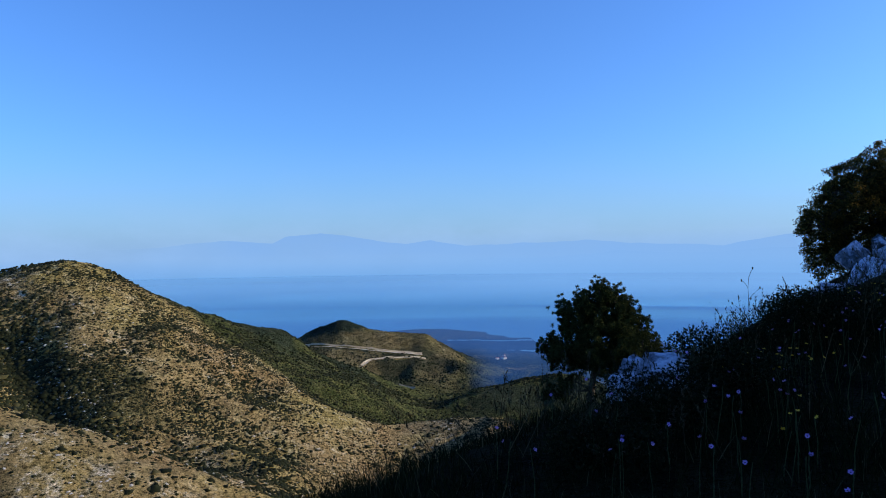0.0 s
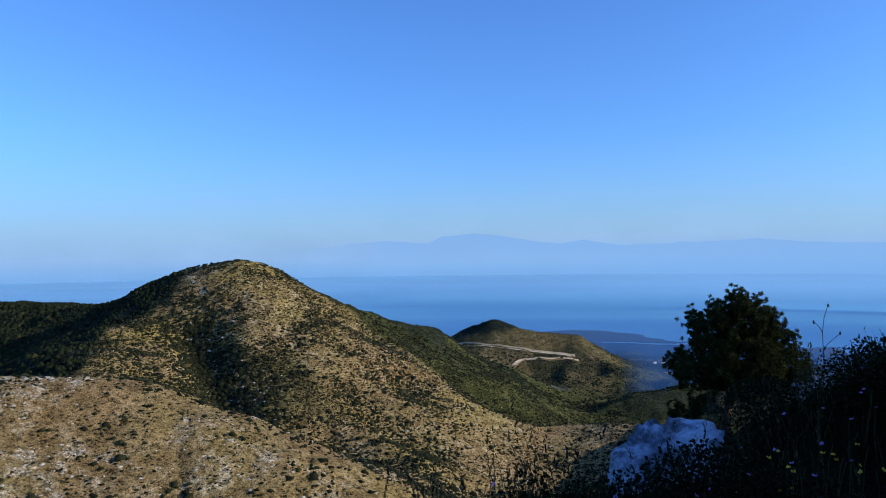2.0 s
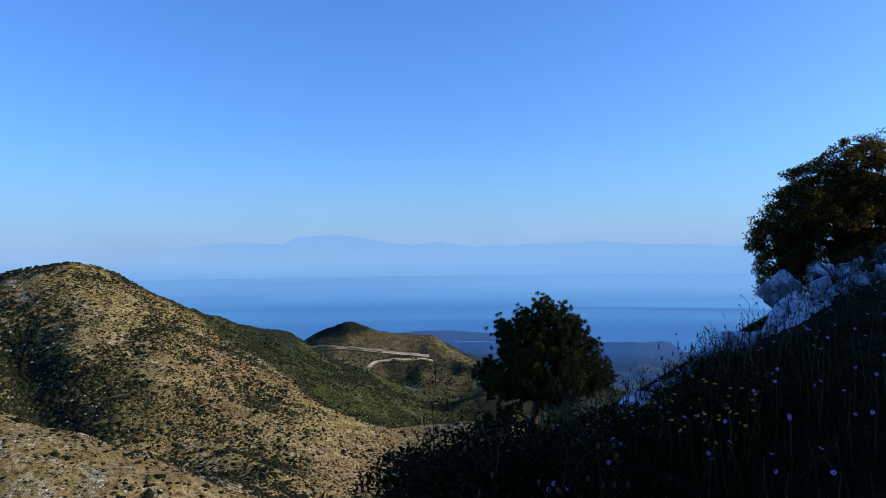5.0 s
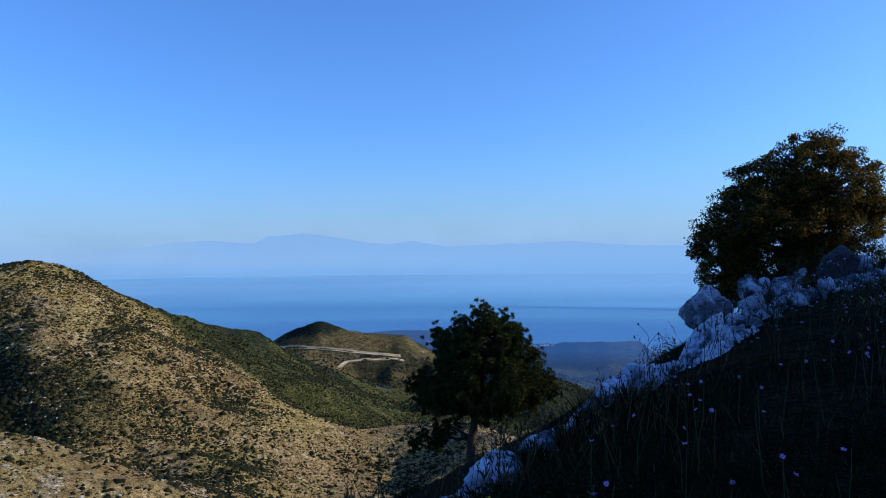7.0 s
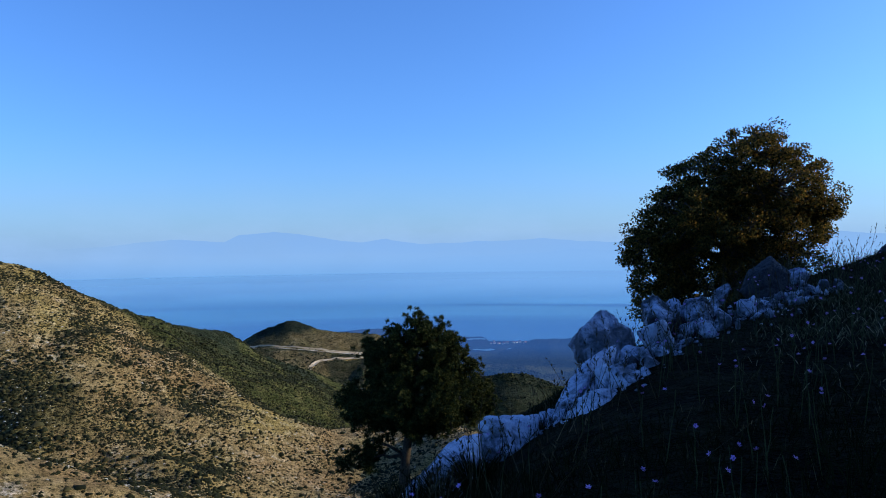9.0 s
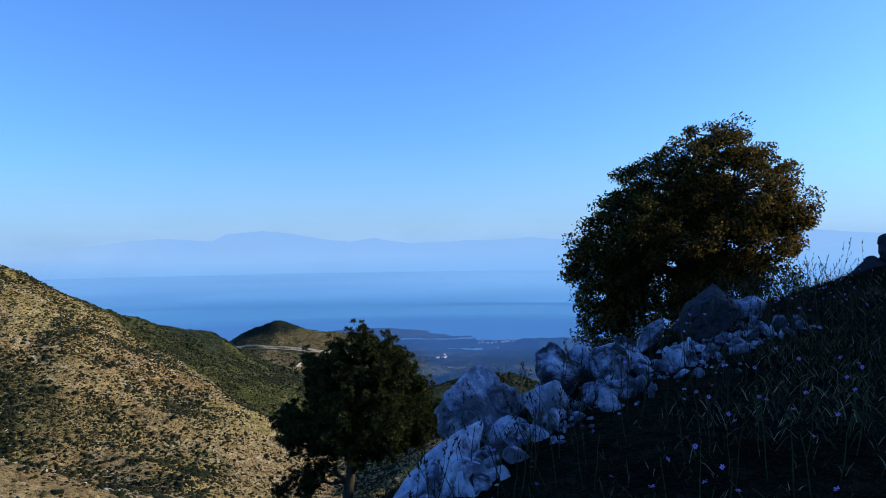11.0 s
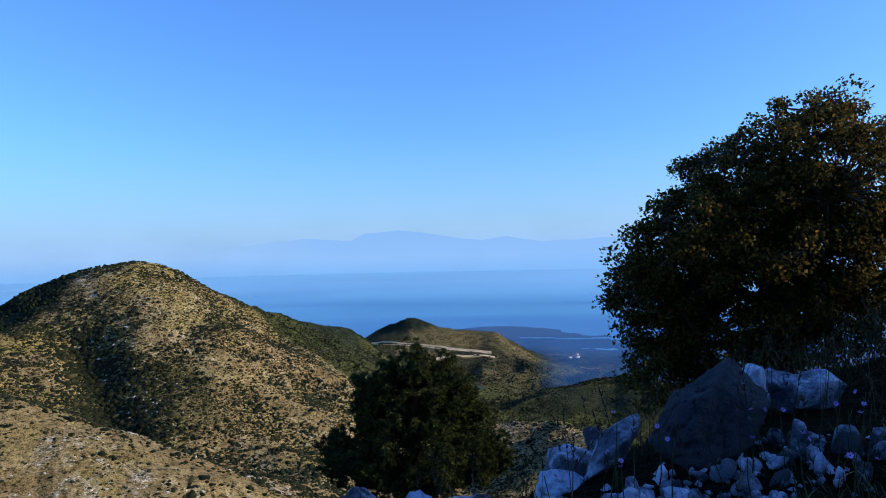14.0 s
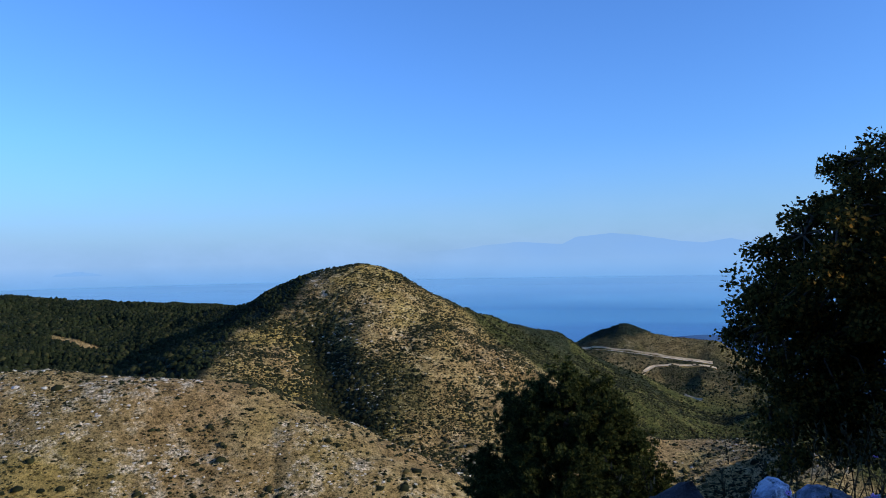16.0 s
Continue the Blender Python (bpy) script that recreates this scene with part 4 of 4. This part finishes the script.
def weed(seed, x, y, h, label):
    """A tall dry weed: a thin bent stem with a few side twigs, each ending in a seed head."""
    rng = random.Random(seed)
    ob = thing("dry_weed", x, y, at_ground(x, y) - 0.02, label, "weed", "dry weeds at the slope's edge")
    tip = Vector((rng.uniform(-0.15, 0.15) * h, rng.uniform(-0.15, 0.15) * h, h))
    stem = bent((0, 0, 0), tip, 0.0, seed, 8, 0.012)
    part("stem", tube(stem, [0.004, 0.004, 0.0038, 0.0035, 0.003, 0.003, 0.0025, 0.002, 0.002], 5, M_STRAW), ob)
    for k in range(8):
        p = stem[3 + k % 6]
        a = rng.uniform(0, 6.28)
        e = p + Vector((math.cos(a), math.sin(a), 1.1)) * rng.uniform(0.06, 0.16)
        twig = part("twig", tube(bent(p, e, 0.01, seed * 9 + k, 3, 0.004), [0.0022, 0.002, 0.0018, 0.0015], 4, M_STRAW), ob)
        bm = bmesh.new()
        bmesh.ops.create_icosphere(bm, subdivisions=1, radius=0.011, matrix=Matrix.Translation(e) @ Matrix.Diagonal((0.7, 0.7, 1.4, 1)))
        me = bpy.data.meshes.new("seed_head")
        bm.to_mesh(me)
        bm.free()
        me.materials.append(M_STRAW)
        part("seed_head", me, twig)
    return ob


for k, (x, y, h) in enumerate(((5.7, 8.68, 0.62), (2.42, 4.77, 0.85), (2.95, 3.75, 0.75), (3.15, 3.9, 0.6), (2.7, 3.95, 0.55), (1.9, 4.4, 0.5))):
    weed(500 + k, x, y, h, "tall dry weed with small seed heads on twigs")


def flower(petal, name, label, seed):
    rng = random.Random(seed)
    h = rng.uniform(0.26, 0.4)
    ob = thing(name, 0, 0, 0, label, "flower", label.split()[0] + " wild flowers")
    part("stem", tube(bent((0, 0, 0), (rng.uniform(-0.06, 0.06), rng.uniform(-0.06, 0.06), h), 0, seed, 4, 0.008), [0.003, 0.003, 0.0025, 0.002, 0.002], 4, M_STEM), ob)
    bm = bmesh.new()
    tilt = Euler((rng.uniform(-0.9, 0.9), rng.uniform(-0.9, 0.9), 0)).to_matrix()
    top = Vector((rng.uniform(-0.06, 0.06) * 0, 0, h))
    for k in range(9):
        a = 2 * math.pi * k / 9
        d, s_ = Vector((math.cos(a), math.sin(a), 0.2 + 0.5 * (k % 2))), Vector((-math.sin(a), math.cos(a), 0))
        pts = [d * 0.002, d * 0.006 + s_ * 0.004, d * 0.01 + s_ * 0.003, d * 0.0115, d * 0.01 - s_ * 0.003, d * 0.006 - s_ * 0.004]
        bm.faces.new([bm.verts.new(top + tilt @ p) for p in pts])
    me = bpy.data.meshes.new("petals")
    bm.to_mesh(me)
    bm.free()
    me.materials.append(petal)
    part("petals", me, ob)
    return ob


def meadow():
    rng = np.random.RandomState(41)
    lilac = [flower(M_LILAC, "lilac_flower", "lilac daisy-like flower on a thin stem", 400 + k) for k in range(4)]
    yellow = [flower(M_YELLOW, "yellow_flower", "yellow daisy-like flower on a thin stem", 420 + k) for k in range(2)]
    spots = [(u, v) for u, v in zip(rng.uniform(2.2, 19, 330), rng.normal(-1.3, 0.6, 330)) if -2.8 < v < -0.15]
    for k, (u, v) in enumerate(spots):
        x, y = uv_place(u, v)
        m = pose(x, y, at_ground(x, y), 0, 0, rng.uniform(0, 360))
        if k < 4:
            lilac[k].matrix_world = m
        else:
            copy_thing(lilac[k % 4], m)
    heads = [(8.2, -2.3), (7.65, -1.7), (7.55, -1.35), (7.5, -1.25), (7.6, -1.1), (8.2, -1.8), (8.05, -1.55), (8.2, -1.5), (8.05, -1.25), (4.45, -1.65), (4.4, -1.45), (4.8, -1.42), (5.05, -1.25), (3.2, -1.0)]
    cluster = [(u + rng.normal(0, 0.1), v + rng.normal(0, 0.08)) for u, v in heads for _ in range(5)]
    for k, (u, v) in enumerate(cluster):
        x, y = uv_place(u, v)
        m = pose(x, y, at_ground(x, y), 0, 0, rng.uniform(0, 360))
        if k < 2:
            yellow[k].matrix_world = m
        else:
            copy_thing(yellow[k % 2], m)


meadow()


# ---- scrub, woods and stones on the hills ----
def scatter(rng, n, r0, r1, a0, a1):
    r = np.sqrt(rng.uniform(r0 * r0, r1 * r1, n))
    a = np.radians(rng.uniform(a0, a1, n))
    x, y = 3 + r * np.sin(a), 3 + r * np.cos(a)
    return x, y, r


def hills_cover():
    rng = np.random.RandomState(51)
    x, y, r = scatter(rng, 235000, 70, 600, -55, 16)
    c = cover(x, y)
    dense = step(-0.35, 0.55, fbm(x, y, 22, 240, 5) + 0.3 * fbm(x, y, 7, 250, 3))
    z = height(x, y)
    lap = (height(x + 12, y) + height(x - 12, y) + height(x, y + 12) + height(x, y - 12)) / 4 - z
    deep = np.exp(-((x - np.interp(-y, (-356, -328, -292, -250, -215), (-217, -190, -156, -118, -92))) / 24) ** 2) * step(385, 350, y) * step(195, 225, y)
    p = (0.08 + 0.42 * dense ** 2 + 0.5 * np.clip(lap / 2.5, 0, 1) + 0.38 * deep) * (1 - c["forest_shade"]) * (1 - 0.75 * c["pale"]) * (1 - c["sward"])
    p = p * (1 + 0.35 * c["green"]) * (1 - 0.55 * step(245, 215, r)) * (1 + 0.35 * step(240, 270, r) * (1 - c["green"]))
    p = p * (1 + 0.5 * step(-33, -29, np.degrees(np.arctan2(x - 3, y - 3))) * step(420, 380, r))
    p = p * (1 - 0.75 * step(-14, -9, np.degrees(np.arctan2(x - 3, y - 3))) * (1 - c["green"]))
    keep = rng.rand(len(x)) < p
    at = np.stack([x, y, z], -1)[keep]
    size = rng.gamma(2.0, 0.12, keep.sum()) + 0.2 + 0.6 * deep[keep] * rng.rand(keep.sum())
    near = r[keep] < 135
    tagged(new("scrub", clumps("scrub", at[near], size[near] * 0.55, M_SCRUB, rng, 1, 0.5, 0.6)), "dark low scrub dotted over dry slopes", "scrub", kind="stuff")
    tagged(new("scrub", clumps("scrub", at[~near], size[~near] * 1.35 * rng.uniform(0.7, 1.3, (~near).sum()), M_SCRUB, rng, 0, 0.55)), "dark low scrub dotted over dry slopes", "scrub", kind="stuff")
    x, y, r = scatter(rng, 190000, 75, 470, -55, 8)
    c = cover(x, y)
    bowl = step(-14, -9, np.degrees(np.arctan2(x - 3, y - 3)))
    keep = rng.rand(len(x)) < (0.1 + 0.6 * step(-0.3, 0.6, fbm(x, y, 11, 244, 4))) * (1 - 0.75 * step(240, 215, r)) * (1 - 0.7 * bowl * (1 - c["green"])) * (1 - c["forest_shade"]) * (1 - c["sward"])
    x, y, r = x[keep], y[keep], r[keep]
    tagged(new("scrub", clumps("scrub", np.stack([x, y, height(x, y)], -1), rng.gamma(2.0, 0.06, len(x)) + 0.08 + r * 0.0007, M_SCRUB, rng, 0, 0.5)), "small dark tufts dotted over dry slopes", "scrub", kind="stuff")
    x, y, r = scatter(rng, 40000, 560, 1000, -20, 20)
    c = cover(x, y)
    z = height(x, y)
    keep = (rng.rand(len(x)) < 0.2 + 0.3 * step(0, 0.6, fbm(x, y, 40, 260, 4)) + 0.5 * c["forest_shade"]) & (z > SEA + 3)
    tagged(new("scrub", clumps("scrub", np.stack([x, y, z], -1)[keep], rng.uniform(0.5, 1.2, keep.sum()) * (1 - 0.4 * step(700, 780, r[keep])), M_WOODS, rng, 0)), "dark scrub on the farther hills", "scrub", kind="stuff")
    x, y, r = scatter(rng, 62000, 240, 900, -56, -26)
    c = cover(x, y)
    keep = (rng.rand(len(x)) < c["forest_shade"] * (0.45 + 0.5 * step(-0.5, 0.1, fbm(x, y, 35, 270, 4)))) & (c["forest_shade"] > 0.4)
    x, y, r = x[keep], y[keep], r[keep]
    z = height(x, y)
    tagged(new("woods", clumps("woods", np.stack([x, y, z + 0.6], -1), rng.uniform(1.0, 2.4, len(x)) * (1 - 0.55 * step(-42, -39, np.degrees(np.arctan2(x - 3, y - 3)))), M_WOODS, rng, 0, 0.95)), "dense dark green woodland on the plateau", "woods", kind="stuff")
    x, y, r = scatter(rng, 26000, 80, 430, -56, 10)
    c = cover(x, y)
    deep = np.exp(-((x - np.interp(-y, (-356, -328, -292, -250, -215), (-217, -190, -156, -118, -92)) - 6) / 26) ** 2) * step(385, 350, y) * step(195, 225, y)
    keep = rng.rand(len(x)) < c["pale"] * 0.6 + 0.02 + 0.6 * deep
    deep = deep[keep]
    x, y = x[keep], y[keep]
    tagged(new("outcrops", clumps("outcrops", np.stack([x, y, height(x, y) - 0.1], -1), rng.gamma(2.0, 0.11, len(x)) + 0.12 + 0.35 * deep, M_OUTCROP, rng, 0, 0.4)), "pale limestone lumps scattered over dry slopes", "stones", kind="stuff")


hills_cover()


# ---- the hill road and the coast ----
def ribbon(name, pts, width, lift, mat, bank, steps=60):
    xs = np.interp(np.linspace(0, len(pts) - 1, steps), range(len(pts)), [p[0] for p in pts])
    ys = np.interp(np.linspace(0, len(pts) - 1, steps), range(len(pts)), [p[1] for p in pts])
    d = np.stack([np.gradient(xs), np.gradient(ys)], -1)
    d = d / np.linalg.norm(d, axis=1, keepdims=True)
    nx, ny = -d[:, 1], d[:, 0]
    w = width * (1 + 0.2 * fbm(xs, ys, 18, 290, 3))
    hi = np.maximum(height(xs + nx * w / 2, ys + ny * w / 2), height(xs - nx * w / 2, ys - ny * w / 2))
    mid = height(xs, ys)
    reach = min(7, steps // 4)
    mid = np.convolve(np.pad(mid, reach, "edge"), np.ones(2 * reach + 1) / (2 * reach + 1), "valid")
    verts, faces = [], []
    for k in range(steps):
        a = Vector((xs[k] - nx[k] * w[k] / 2, ys[k] - ny[k] * w[k] / 2, mid[k] + lift))
        b = Vector((xs[k] + nx[k] * w[k] / 2, ys[k] + ny[k] * w[k] / 2, mid[k] + lift))
        verts += [a - Vector((0, 0, 1.5)), a, b, b + Vector((nx[k] * 1.5, ny[k] * 1.5, max(bank, hi[k] - mid[k] + bank * 0.7)))]
    for k in range(steps - 1):
        for q in range(3):
            faces.append((k * 4 + q, k * 4 + q + 1, k * 4 + 5 + q, k * 4 + 4 + q))
    me = mesh_from(name, verts, faces, [mat, M_BANK, M_LAND], False)
    for i, p in enumerate(me.polygons):
        p.material_index = (2, 0, 1)[i % 3]
    return tagged(new(name, me), "pale gravel road cut into the far hillside", "road", kind="structure")


ribbon("road", ((-152, 752), (-120, 744), (-89, 741), (-55, 740), (-30, 741), (-18, 742)), 4.2, 0.5, M_ROAD, 1.6)
ribbon("road_lower", ((-76, 704), (-69, 717), (-45, 722), (-24, 728), (-14, 730)), 2.6, 0.4, M_ROAD, 0.9)
ribbon("road_bend", ((-62, 676), (-72, 684), (-80, 694), (-76, 704)), 2, 0.4, M_ROAD, 0.5, 30)
ribbon("road_track", ((-38, 642), (-30, 637), (-24, 630)), 3, 0.5, M_ROAD, 1.2, 12)


def town():
    rng = np.random.RandomState(61)

    def house(w, d, h):
        ob = thing("house", 0, 0, 0, "small white house with a tiled roof on the coast", "house", "white houses of the coastal town")
        bm = bmesh.new()
        bmesh.ops.create_cube(bm, size=1, matrix=Matrix.Translation((0, 0, h / 2)) @ Matrix.Diagonal((w, d, h, 1)))
        me = bpy.data.meshes.new("wall")
        bm.to_mesh(me)
        bm.free()
        me.materials.append(M_WALL)
        part("wall", me, ob)
        a, b = w / 2 + 0.4, d / 2 + 0.4
        part("roof", mesh_from("roof", [(-a, -b, h), (a, -b, h), (a, b, h), (-a, b, h), (-a, 0, h + d * 0.28), (a, 0, h + d * 0.28)], [(0, 1, 5, 4), (2, 3, 4, 5), (0, 4, 3), (1, 2, 5), (3, 2, 1, 0)], [M_TILE], False), ob)
        return ob

    kinds = [house(4, 3.2, 2.2), house(5.5, 3.6, 2.6), house(3.2, 3, 2)]
    spots = [(rng.uniform(-12.6, -9.6), rng.uniform(1030, 1110)) for _ in range(26)] + [(rng.uniform(7.6, 10.5), rng.uniform(1075, 1098)) for _ in range(14)] + [(rng.uniform(4.4, 5.2), rng.uniform(915, 945)) for _ in range(5)]
    for k, (a, r) in enumerate(spots):
        x, y = 3 + r * math.sin(radians(a)), 3 + r * math.cos(radians(a))
        m = pose(x, y, max(at_ground(x, y), SEA) - 0.2, 0, 0, rng.uniform(0, 180))
        if k < 3:
            kinds[k].matrix_world = m
        else:
            copy_thing(kinds[k % 3], m)


town()
